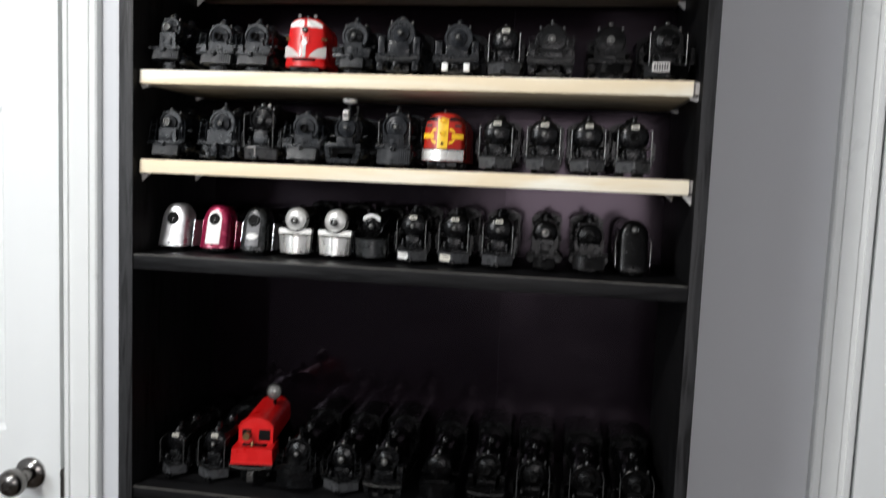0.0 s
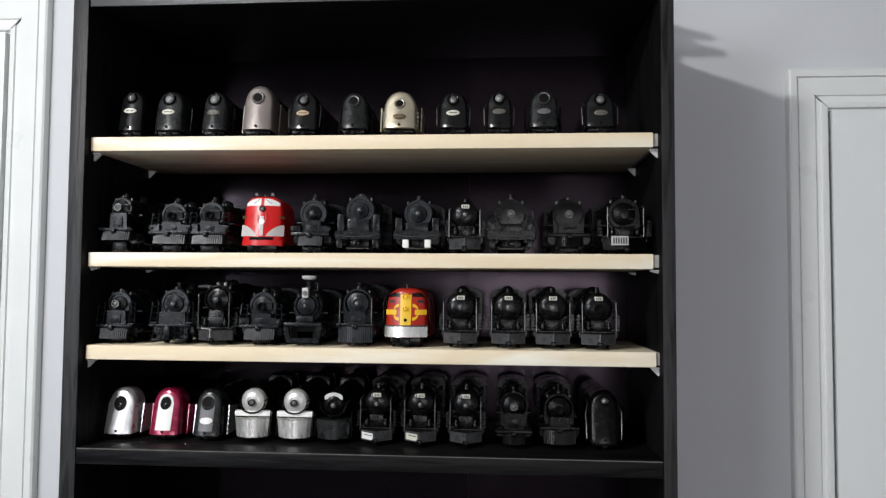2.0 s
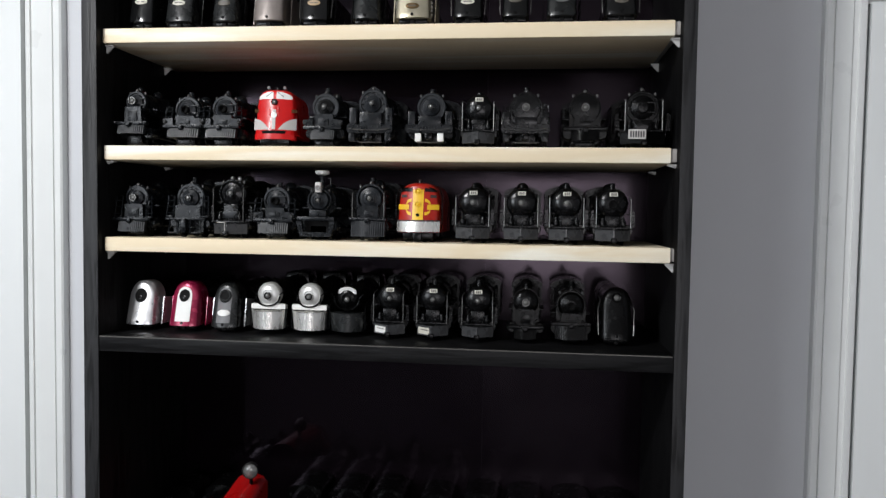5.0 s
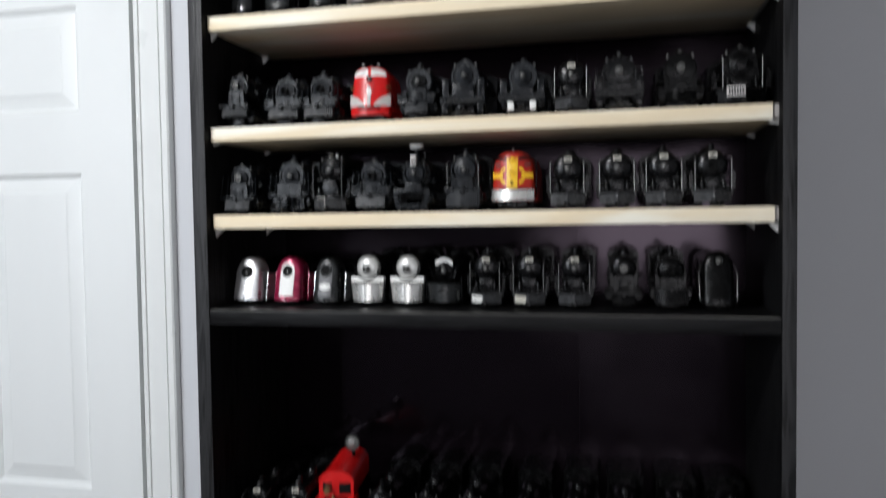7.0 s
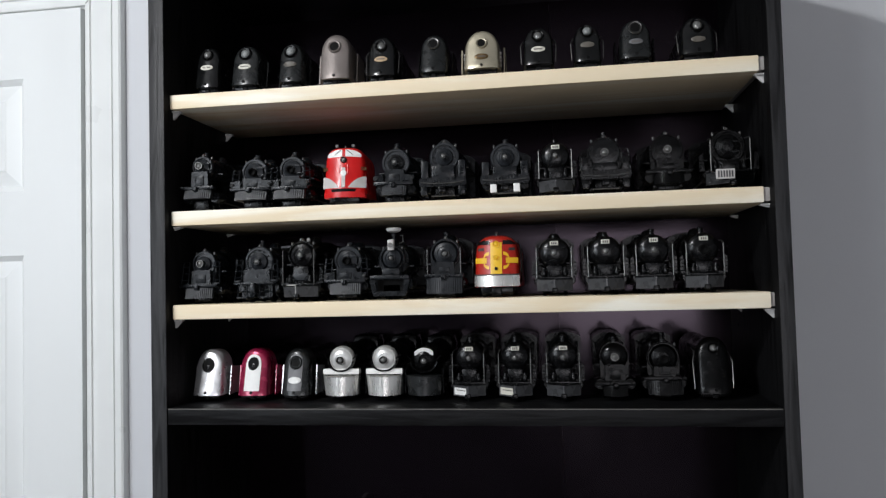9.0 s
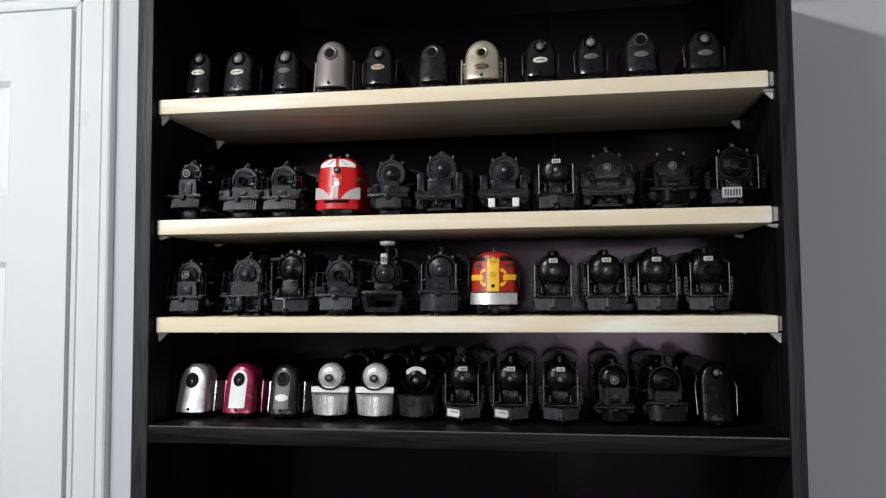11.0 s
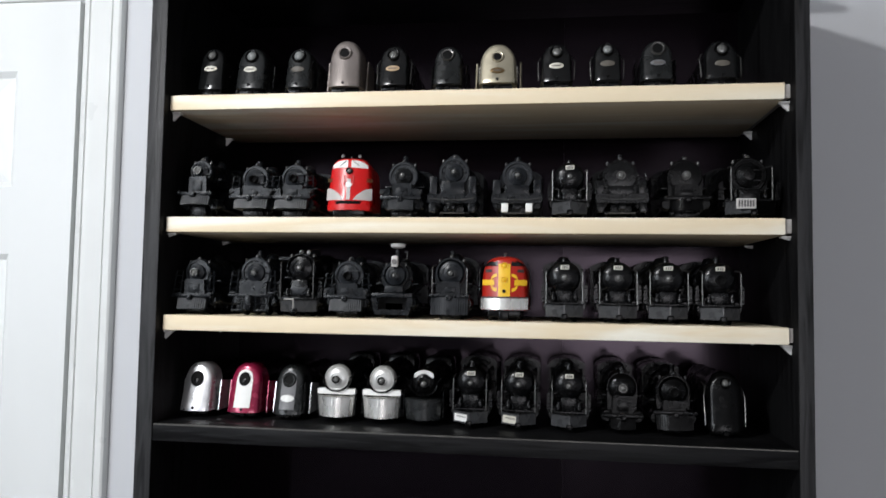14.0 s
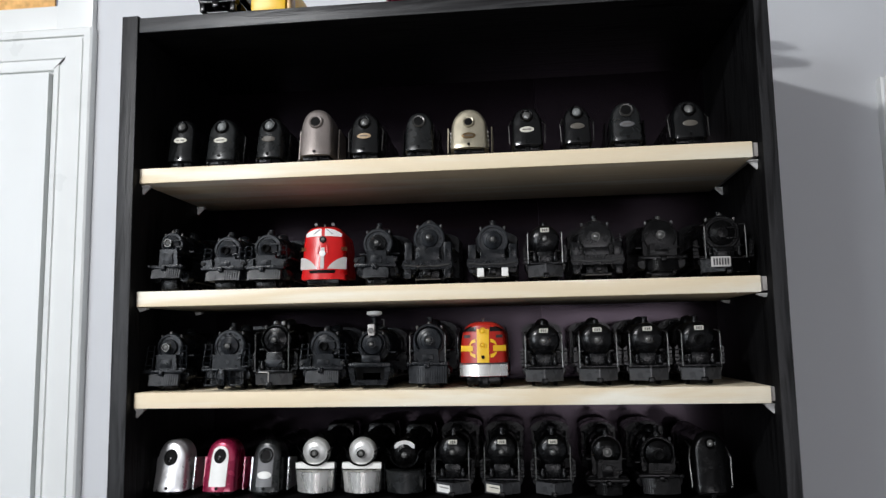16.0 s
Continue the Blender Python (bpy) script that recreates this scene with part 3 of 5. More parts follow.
    if rails == "post":
        for sx in (-1, 1):
            xp = sx * min(h * 0.86, R + 0.0022)
            part("handrail", tube([(xp, 0.005, zr0), (xp, 0.006, zr1 - 0.002), (xp * 0.985, 0.009, zr1), (xp * 0.95, 0.028, zr1 + 0.002)], 0.00075), wire, root)
    elif rails == "ladder":
        for sx in (-1, 1):
            xa, xb, z0, z1 = R + 0.0008, R + 0.0090, zb + 0.006, zc + R * 0.12
            part("ladder_frame", tube([(sx * (xb + 0.002), 0.010, z0), (sx * xb, 0.014, z1), (sx * xa, 0.015, z1), (sx * (xa + 0.001), 0.011, z0)], 0.00085), mat, root)
            for k in range(3):
                zz = z0 + (z1 - z0) * (k + 0.45) / 3.2
                part("rung", tube([(sx * (xb + 0.001), 0.0115, zz), (sx * xa, 0.0125, zz)], 0.0008), mat, root)
            part("ladder_step", box(min(sx * xa, sx * (xb + 0.002)), max(sx * xa, sx * (xb + 0.002)), 0.008, 0.020, z0 - 0.0022, z0, 0.0004), mat, root)
    # pilot
    if pilot == "ribbed":
        part("buffer_beam", box(-h * 0.97, h * 0.97, 0.002, 0.011, zb, zb + 0.0042, 0.0007), mat, root)
        part("deck", prism([(-h * 0.50, zb + 0.0042), (h * 0.50, zb + 0.0042), (h * 0.46, zc - R * 0.55), (-h * 0.46, zc - R * 0.55)], 0.011, yb + 0.004), mat, root, "", smooth=False)
        part("deck_plate", box(-h * 0.26, h * 0.26, 0.0095, 0.0109, zb + 0.006, max(zb + 0.009, zc - R * 0.9), 0.0005), mat, root)
        part("coupler", box(-0.003, 0.003, -0.0045, 0.004, zb - 0.003, zb + 0.003, 0.001), mat, root)
        if arms:
            for sx in (-1, 1):
                part("step_arm", prism([(sx * h * 0.52, zb + 0.0044), (sx * h * 0.82, zb + 0.0030), (sx * h * 1.02, zb + 0.0075), (sx * h * 1.0, zb + 0.0125), (sx * h * 0.52, zb + 0.0140)], 0.006, 0.012), mat, root, "", smooth=False)
                part("marker_socket", lathe([(0.0024, 0.007), (0.0024, 0.0040), (0.0014, 0.0034), (0.0004, 0.0042)], (sx * h * 0.90, 0, zb + 0.0085), "y", 12), wire, root)
        else:
            for sx in (-1, 1):
                part("flag_socket", lathe([(0.0022, 0.006), (0.0022, -0.001), (0.0004, -0.0014)], (sx * h * 0.86, 0.002, zb + 0.0022), "y", 10), mat, root)
        n = 17
        xw = h * pw
        bow = [(-xw + 2 * xw * q / 16, 0.0075 - 0.0075 * (1 - ((q - 8) / 8) ** 2)) for q in range(17)]
        bm = prism(bow + [(xw, 0.013), (-xw, 0.013)], zp, zb - 0.0003, "xy")
        for v in bm.verts:
            v.co.y -= 0.0035 * (zb - v.co.z) / (zb - zp)
        apron = part("pilot", bm, pale, root, "", smooth=False)
        for i in range(n):
            u = -0.94 + 1.88 * i / (n - 1)
            y0 = 0.0075 - 0.0075 * (1 - u * u)
            part("pilot_rib", prism([(y0 - 0.0006, zb - 0.001), (y0 + 0.001, zb - 0.001), (y0 - 0.0025, zp), (y0 - 0.0041, zp)], u * xw - 0.0007, u * xw + 0.0007, "yz"), pale, apron, "", smooth=False)
        part("pilot_truck", box(-h * 0.46, h * 0.46, 0.014, 0.030, 0.003, max(zp, 0.009), 0.002), M_CAST, root)
    elif pilot == "bars":
        part("buffer_beam", box(-h * 0.97, h * 0.97, 0.002, 0.011, zb, zb + 0.0032, 0.0007), mat, root)
        part("deck", prism([(-h * 0.62, zb + 0.0032), (h * 0.62, zb + 0.0032), (h * 0.60, zc - R * 0.55), (-h * 0.60, zc - R * 0.55)], 0.011, yb + 0.004), mat, root, "", smooth=False)
        for sx in (-1, 1):
            part("pilot_post", tube([(sx * h * 0.74, 0.004, zb), (sx * h * 0.76, 0.001, zp + 0.002), (sx * h * 0.30, -0.001, zp), (sx * h * 0.28, 0.001, zb)], 0.0011), mat, root)
            part("footboard", box(min(sx * h * 0.24, sx * h * 0.80), max(sx * h * 0.24, sx * h * 0.80), -0.001, 0.009, zp, zp + 0.0022, 0.0006), mat, root)
            part("pilot_bar", tube([(sx * h * 0.26, 0.0005, (zb + zp) / 2), (sx * h * 0.76, 0.0015, (zb + zp) / 2)], 0.0010), mat, root)
        part("pilot_back", box(-h * 0.72, h * 0.72, 0.013, 0.0145, zp + 0.001, zb), mat, root)
        part("coupler", box(-0.0036, 0.0036, -0.005, 0.008, zp + 0.001, zb + 0.002, 0.0012), mat, root)
    elif pilot == "plow":
        poly = [(-h * 0.88, 0.014), (-h * 0.03, -0.003), (h * 0.03, -0.003), (h * 0.88, 0.014), (h * 0.88, 0.019), (-h * 0.88, 0.019)]
        plow = part("pilot", prism(poly, 0.0065, 0.0205, "xy"), M_PLOW if mat is M_BLACK else mat, root, "", smooth=False)
        part("pilot_cap", prism([(a * 1.02, b - 0.0006) for a, b in poly], 0.0206, 0.0218, "xy"), mat, root, "", smooth=False)
        part("deck", box(-h * 0.94, h * 0.94, 0.008, yb + 0.004, 0.0219, 0.0242, 0.0006), mat, root)
        part("smokebox_saddle", box(-h * 0.40, h * 0.40, 0.014, yb + 0.01, 0.0242, zc - R * 0.8, 0.002), mat, root)
        for sx in (-1, 1):
            part("air_pump", lathe([(0.0026, 0.0238), (0.0034, 0.025), (0.0034, 0.031), (0.0022, 0.033), (0.0022, 0.036), (0.0005, 0.0365)], (sx * h * 0.52, 0.011, 0), "z", 12), mat, root)
            part("pump_pipe", tube([(sx * h * 0.30, 0.009, 0.0242), (sx * h * 0.28, 0.008, 0.031), (sx * h * 0.40, 0.010, 0.0345)], 0.0008), mat, root)
            part("side_step", prism([(sx * h * 0.90, 0.0245), (sx * h * 1.10, 0.0245), (sx * h * 1.10, 0.044), (sx * h * 0.96, 0.047)], 0.016, 0.026), mat, root, "", smooth=False)
            for k in range(4):
                part("step_bar", tube([(sx * h * 0.93, 0.0155, 0.028 + 0.0045 * k), (sx * h * 1.09, 0.0155, 0.028 + 0.0045 * k)], 0.0006), mat, root)
        part("coupler", box(-0.0035, 0.0035, -0.007, 0.004, 0.004, 0.0105, 0.001), M_CAST, root)
        if tag_plate:
            u0, u1 = (-0.80, -0.10)
            q = [(h * u, -0.003 + 0.017 * (-u - 0.03) / 0.85) for u in (u0, u1)]
            lab = part("label_plate", prism([(q[0][0], q[0][1] - 0.0011), (q[1][0], q[1][1] - 0.0011), (q[1][0], q[1][1] - 0.0003), (q[0][0], q[0][1] - 0.0003)], 0.0085, 0.0175, "xy"), tag_plate, plow, "pale paper label on the pilot", smooth=False)
            part("mark", prism([(q[0][0] * 0.92, q[0][1] - 0.0022), (q[1][0] * 1.6, q[1][1] - 0.0012), (q[1][0] * 1.6, q[1][1] - 0.0008), (q[0][0] * 0.92, q[0][1] - 0.0014)], 0.0140, 0.0150, "xy"), M_DIMPLATE, lab, "", smooth=False)
    elif pilot == "box":
        part("buffer_beam", box(-h * 0.92, h * 0.92, 0.0, 0.010, 0.0265, 0.032, 0.0008), mat, root)
        part("deck", box(-h * 0.42, h * 0.42, 0.010, yb + 0.004, 0.0322, zc - R * 0.85, 0.001), mat, root)
        part("pilot_sill", prism([(-h * 0.74, 0.005), (h * 0.74, 0.005), (h * 0.84, 0.0112), (-h * 0.84, 0.0112)], 0.0, 0.008), mat, root, "", smooth=False)
        for sx in (-1, 1):
            part("pilot_post", prism([(sx * h * 0.62, 0.0113), (sx * h * 0.84, 0.0113), (sx * h * 0.95, 0.0259), (sx * h * 0.70, 0.0259)], 0.0005, 0.008), mat, root, "", smooth=False)
        # dark sheet behind the open frame stands for the shade inside it
        part("pilot_back", box(-h * 0.70, h * 0.70, 0.016, 0.0172, 0.008, 0.026), M_DARK, root)
    elif pilot == "steps":
        part("buffer_beam", prism([(-h * 0.94, 0.019), (h * 0.94, 0.019), (h, 0.024), (h * 0.96, 0.030), (-h * 0.96, 0.030), (-h, 0.024)], 0.0, 0.012), mat, root, "", smooth=False)
        part("front_bar", tube([(-h * 0.9, -0.002, 0.0245), (-h * 0.4, -0.003, 0.0225), (h * 0.4, -0.003, 0.0225), (h * 0.9, -0.002, 0.0245)], 0.0009), wire, root)
        for k in range(9):
            part("pilot_rib", box(-h * 0.5 + h * 0.125 * k - 0.0006, -h * 0.5 + h * 0.125 * k + 0.0006, -0.0008, 0.0005, 0.0200, 0.0285, 0.0003), mat, root)
        part("deck", box(-h * 0.48, h * 0.48, 0.006, yb + 0.004, 0.030, zc - R * 0.7, 0.0012), mat, root)
        for sx in (-1, 1):
            part("side_box", box(min(sx * h * 0.64, sx * h * 0.94), max(sx * h * 0.64, sx * h * 0.94), 0.008, 0.024, 0.0302, zc - R * 0.35, 0.001), mat, root)
        for sx in (-1, 1):
            s0, s1 = sorted((sx * h * (0.66 if tag_plate is None else 0.34), sx * h * (0.92 if tag_plate is None else 0.60)))
            part("step", box(s0, s1, 0.001, 0.009, 0.008, 0.0188, 0.0008), mat if tag_plate is None else tag_plate, root, "" if tag_plate is None else "white painted pilot step")
        part("coupler", box(-0.0045, 0.0045, -0.006, 0.006, 0.010, 0.018, 0.0015), M_CAST, root)
        part("truck_bar", tube([(-h * 0.5, 0.004, 0.007), (h * 0.5, 0.004, 0.007)], 0.001), M_RAIL, root)
    elif pilot == "apron":
        pts = [(-h * 0.9 + 1.8 * h * k / 12, 0.008 - 0.010 * math.sin(math.pi * k / 12)) for k in range(13)]
        part("apron", prism(pts + [(h * 0.9, 0.016), (-h * 0.9, 0.016)], 0.006, 0.030, "xy"), mat, root)
        part("deck", box(-h * 0.6, h * 0.6, 0.006, yb + 0.004, 0.030, zc - R * 0.8, 0.001), mat, root)
    return root


# ---- streamlined shells ----
def arch_points(hw, h, n=22, power=2.3, taper=0.0):
    """Half-round top on nearly upright sides, from the lower left over the top to the lower right."""
    pts = []
    for k in range(n + 1):
        a = math.pi * (1 - k / n)
        c, s = math.cos(a), math.sin(a)
        px = hw * math.copysign(abs(c) ** (2 / power), c)
        pz = h - hw * 1.1 + hw * 1.1 * abs(s) ** (2 / power)
        pts.append((px * (1 - taper * max(0, pz) / h), pz))
    return [(-hw, 0.0), (-hw * (1 - taper * 0.35), (h - hw * 1.1) * 0.5)] + pts + [(hw * (1 - taper * 0.35), (h - hw * 1.1) * 0.5)] + [(hw * k, 0.0) for k in (1, 0.8, 0.5, 0.2, -0.2, -0.5, -0.8)]


def shell_mesh(hw, h, z0, length, lean, bulge, power=2.3, taper=0.0, round_off=0.010, shrink=1.0):
    """A hollow-looking body: the front bows and leans back, the skin runs on to the rear."""
    base = arch_points(hw, h, power=power, taper=taper)
    mid = (0.0, h * 0.45)
    bm = bmesh.new()
    rings = []

    def face_y(px, pz):
        return lean * pz / h + bulge * (px / hw) ** 2

    for s in (0.04, 0.3, 0.55, 0.75, 0.86):
        rings.append([bm.verts.new((mid[0] + (px - mid[0]) * s, face_y(mid[0] + (px - mid[0]) * s, mid[1] + (pz - mid[1]) * s), z0 + mid[1] + (pz - mid[1]) * s)) for px, pz in base])
    for k in range(1, 6):
        a = math.pi / 2 * k / 5
        s = 0.86 + 0.14 * math.sin(a)
        e0 = round_off * (1 - math.cos(a))
        rings.append([bm.verts.new((px * s, face_y(px * s, mid[1] + (pz - mid[1]) * s) + (e0 if pz > 0 or abs(px) > hw * 0.95 else 0.0), z0 + max(0, mid[1] + (pz - mid[1]) * s) if pz > 0 else z0)) for px, pz in base])
    for yy, s in ((length * 0.5, 1.0), (length, shrink)):
        rings.append([bm.verts.new((px * s, yy, z0 + pz * s)) for px, pz in base])
    for r in rings[:5]:
        for v, (px, pz) in zip(r, base):
            if pz == 0.0:
                v.co.z = max(z0, v.co.z)
    for a, b in zip(rings, rings[1:]):
        for i in range(len(base)):
            j = (i + 1) % len(base)
            bm.faces.new((a[i], a[j], b[j], b[i]))
    bm.faces.new(rings[0])
    bm.faces.new(rings[-1])
    return bm, face_y


def on_front(bm, z0, face_y, lift=0.0006):
    """Lay flat work, drawn in x and z with y near nought, on the bowed and leaning front."""
    for v in bm.verts:
        v.co.y += face_y(v.co.x, v.co.z - z0) - lift
    return bm


def strip(cols):
    """A thin sheet from columns of (x, low, high)."""
    bm = bmesh.new()
    rows = [[bm.verts.new((x, d, lo + (hi - lo) * k / 4)) for k in range(5) for d in (0.0,)] for x, lo, hi in cols]
    back = [[bm.verts.new((x, 0.0012, lo + (hi - lo) * k / 4)) for k in range(5)] for x, lo, hi in cols]
    for r, s in ((rows, 1), (back, -1)):
        for a, b in zip(r, r[1:]):
            for k in range(4):
                bm.faces.new((a[k], b[k], b[k + 1], a[k + 1]))
    for i in range(len(cols) - 1):
        bm.faces.new((rows[i][0], rows[i + 1][0], back[i + 1][0], back[i][0]))
        bm.faces.new((rows[i][4], rows[i + 1][4], back[i + 1][4], back[i][4]))
    for i in (0, len(cols) - 1):
        for k in range(4):
            bm.faces.new((rows[i][k], rows[i][k + 1], back[i][k + 1], back[i][k]))
    return bm


def torpedo(name, x, y, z, label, mat, W=0.046, H=0.072, lamp_style="lens", plate=True, fins=True, fin_mat=None, surround=None, z0=0.012, rz=0.0, lean=0.013, plate_mat=M_PLATE, length=0.17, wires=False, vents=False, lamp_z=0.055, lamp_r=0.0072):
    """A streamlined engine shell: arched, leaning back, with one lamp high on the front."""
    root = thing(name, x, y, z, label, "model locomotive", "streamlined model engines", rz)
    hw, h = W / 2, H - z0
    bm, fy = shell_mesh(hw, h, z0, 0.046, lean, 0.005, power=2.15, taper=0.09, shrink=0.985)
    part("shell", bm, mat, root)
    # body behind the nose is black: shade on its sides put into colour
    rear = prism([(px * 0.93, z0 + pz * 0.95) for px, pz in arch_points(hw, h, power=2.15, taper=0.09)], 0.044, length)
    part("shaded_body", rear, M_CAST, root, "body behind the nose, blackened for shade")
    part("frame", box(-hw * 0.8, hw * 0.8, 0.010, length - 0.01, z0 - 0.005, z0 + 0.001, 0.001), M_CAST, root)
    wheel_set(root, (-hw * 0.62, hw * 0.62), [0.026, 0.058, 0.09, 0.122], 0.008, M_CAST)
    zl, r = lamp_z, lamp_r
    # on crimson, the plate's run below the lamp paints a reflection streak
    if surround:
        cols = []
        for k in range(-6, 7):
            u = k / 6
            px = u * W * 0.25
            hi = zl + W * 0.25 * math.sqrt(max(0, 1 - u * u)) * 1.12
            cols.append((px, z0 + h * 0.10, hi))
        part("lamp_surround", on_front(strip(cols), z0, fy), surround, root, "pale lamp surround, on crimson with a painted reflection below")
    if lamp_style == "oval":
        part("headlight", on_front(lathe([(r * 1.22, 0.002), (r * 1.22, -0.0006), (r * 1.0, -0.0009), (0.0004, -0.0004)], (0, 0, zl), "y", 22, squash=1.12), z0, fy), M_DARK, root, "dark oval headlight opening")
        part("lens", on_front(lathe([(r * 0.42, 0.0), (r * 0.4, -0.0014), (0.0003, -0.0018)], (0, 0, zl - r * 0.3), "y", 14), z0, fy), M_CAST, root)
    else:
        ring = part("headlight", on_front(lathe([(r * 1.05, 0.003), (r * 1.12, -0.0012), (r * 0.98, -0.0024), (r * 0.8, -0.0018), (r * 0.76, 0.0), (0.0004, 0.0)], (0, 0, zl), "y", 22), z0, fy), {"open": mat, "ring": M_RAIL, "lens": M_CAST, "dull": M_CAST}[lamp_style], root, "round headlight rim")
        if lamp_style in ("open", "ring"):
            part("socket", on_front(lathe([(r * 0.76, 0.0004), (r * 0.72, -0.0006), (0.0004, -0.0006)], (0, 0, zl), "y", 18), z0, fy), M_DARK, ring)
        else:
            part("lens", on_front(lathe([(r * 0.76, 0.0), (r * 0.6, -0.0022), (r * 0.3, -0.0034), (0.0003, -0.0037)], (0, 0, zl), "y", 18), z0, fy), M_LENS if lamp_style == "lens" else M_DULLLENS, ring)
    if plate:
        pz = zl - (0.0235 if surround else 0.0190)
        pr = 0.0088
        pl = part("name_plate", on_front(lathe([(pr, 0.001), (pr * 1.03, -0.0003), (pr * 0.92, -0.0008), (0.0004, -0.0008)], (0, 0, pz), "y", 22, squash=0.50 if surround else 0.44), z0, fy), plate_mat, root, "small oval name plate")
        if not surround:
            bar = box(-pr * 0.62, pr * 0.62, -0.0012, -0.0006, pz - 0.0008, pz + 0.0008)
            part("mark", on_front(bar, z0, fy), M_DIMPLATE, pl)
    part("coupler_hole", on_front(lathe([(0.0019, 0.001), (0.0019, -0.0004), (0.0003, -0.0004)], (0, 0, z0 + 0.0042), "y", 12), z0, fy), M_DARK, root)
    if fins:
        for sx in (-1, 1):
            q = [(0.022, z0 - 0.001), (0.062, z0 - 0.001), (0.062, z0 + h * 0.56), (0.030, z0 + h * 0.62)]
            part("side_skirt", prism(q, min(sx * (hw + 0.0034), sx * (hw + 0.0050)), max(sx * (hw + 0.0034), sx * (hw + 0.0050)), "yz"), fin_mat or mat, root)
    if wires:
        for sx in (-1, 1):
            part("handrail", tube([(sx * (hw + 0.002), 0.012, z0 + 0.004), (sx * (hw + 0.003), 0.018, z0 + h * 0.55), (sx * hw * 0.98, 0.026, z0 + h * 0.72), (sx * hw * 0.92, 0.06, z0 + h * 0.76)], 0.0008), M_RAIL, root)
    part("truck", box(-hw * 0.55, hw * 0.55, 0.016, 0.034, 0.003, z0 - 0.0045, 0.0012), M_DARK, root)
    part("coupler", box(-0.003, 0.003, 0.006, 0.016, max(0.003, z0 - 0.008), z0 - 0.002, 0.001), M_DARK, root)
    if vents:
        for sx in (-1, 1):
            for k in range(4):
                part("vent", box(sx * hw * 0.98 - 0.0012, sx * hw * 0.98 + 0.0012, 0.020, 0.028, z0 + h * (0.12 + 0.1 * k), z0 + h * (0.17 + 0.1 * k), 0.0004), M_WING, root)
    return root


def disc_front(name, x, y, z, label, mat, disc, shoulder, W=0.0485, H=0.0800, brow=False):
    """A shrouded engine: a round lamp disc over white shoulders and a bowed metal apron."""
    root = thing(name, x, y, z, label, "model locomotive", "shrouded model engines")
    h = W / 2
    zc, R = H - 0.0245, 0.0175
    pts = [(-h + W * k / 16, 0.012 - 0.013 * math.sin(math.pi * k / 16) ** 0.8) for k in range(17)]
    bm = prism(pts + [(h, 0.024), (-h, 0.024)], 0.008, 0.0335, "xy")
    for v in bm.verts:
        if v.co.z < 0.02:
            v.co.x *= 0.90
    part("apron", bm, mat, root, "bowed metal apron")
    part("apron_lip", tube([(a * 0.995, b - 0.0004, 0.0335) for a, b in pts], 0.0009), mat, root)
    if shoulder:
        part("shoulder", box(-h * 1.04, h * 1.04, 0.0120, 0.0215, 0.0352, 0.0426, 0.0012), shoulder, root, "white painted shoulder bar")
    part("boiler", lathe([(R * 0.9, 0.022), (R, 0.026), (R, 0.12), (R * 1.1, 0.15), (R * 1.1, 0.18)], (0, 0, zc), "y", 28), M_BLACK, root)
    face = part("lamp_disc", lathe([(R, 0.023), (R * 0.99, 0.018), (R * 0.93, 0.0145), (R * 0.86, 0.0132), (R * 0.82, 0.0142), (R * 0.78, 0.0132), (R * 0.6, 0.0118), (R * 0.42, 0.0108), (R * 0.38, 0.0120), (0.0005, 0.0118)], (0, 0, zc), "y", 36), disc, root, "round domed front disc")
    head_lamp(root, 0, 0.008, zc - 0.001, 0.0050, M_CAST, deep=0.006)
    part("grab_loop", tube([(R * 1.02 * math.cos(a), 0.0092, zc - 0.001 + R * 0.84 * math.sin(a)) for a in [math.pi * (1.02 + 0.96 * k / 14) for k in range(15)]], 0.0013), M_CAST, root, "dark wire loop round the disc")
    for sx in (-1, 1):
        part("lug", tube([(sx * R * 0.96, 0.0105, zc), (sx * R * 1.30, 0.012, zc + 0.006)], 0.0009), M_CAST, root)
        part("handrail", tube([(sx * h * 1.05, 0.012, 0.010), (sx * h * 1.05, 0.013, 0.042), (sx * h * 1.0, 0.03, 0.047)], 0.0008), M_CAST, root)
    if brow:
        cols = [(R * 0.72 * k / 6, zc + R * 0.34 + R * 0.12 * (1 - (k / 6) ** 2), zc + R * 0.92 * math.sqrt(max(0.2, 1 - (0.72 * k / 6) ** 2))) for k in range(-6, 7)]
        bm = strip(cols)
        for v in bm.verts:
            v.co.y += 0.0122
        part("brow", bm, M_DISC, root, "silver painted brow plate")
    part("bell", lathe([(0.0048, zc + R - 0.002), (0.0042, zc + R + 0.002), (0.0022, zc + R + 0.0045), (0.0004, zc + R + 0.005)], (0.002, 0.034, 0), "z", 12), M_CAST, root)
    part("cab", box(-h * 0.9, h * 0.9, 0.14, 0.19, 0.012, H, 0.013), M_CAST, root)
    part("frame", box(-h * 0.5, h * 0.5, 0.02, 0.18, 0.006, 0.014, 0.001), M_CAST, root)
    wheel_set(root, (-h * 0.6, h * 0.6), [0.04, 0.07, 0.10, 0.13], 0.009, M_CAST)
    return root


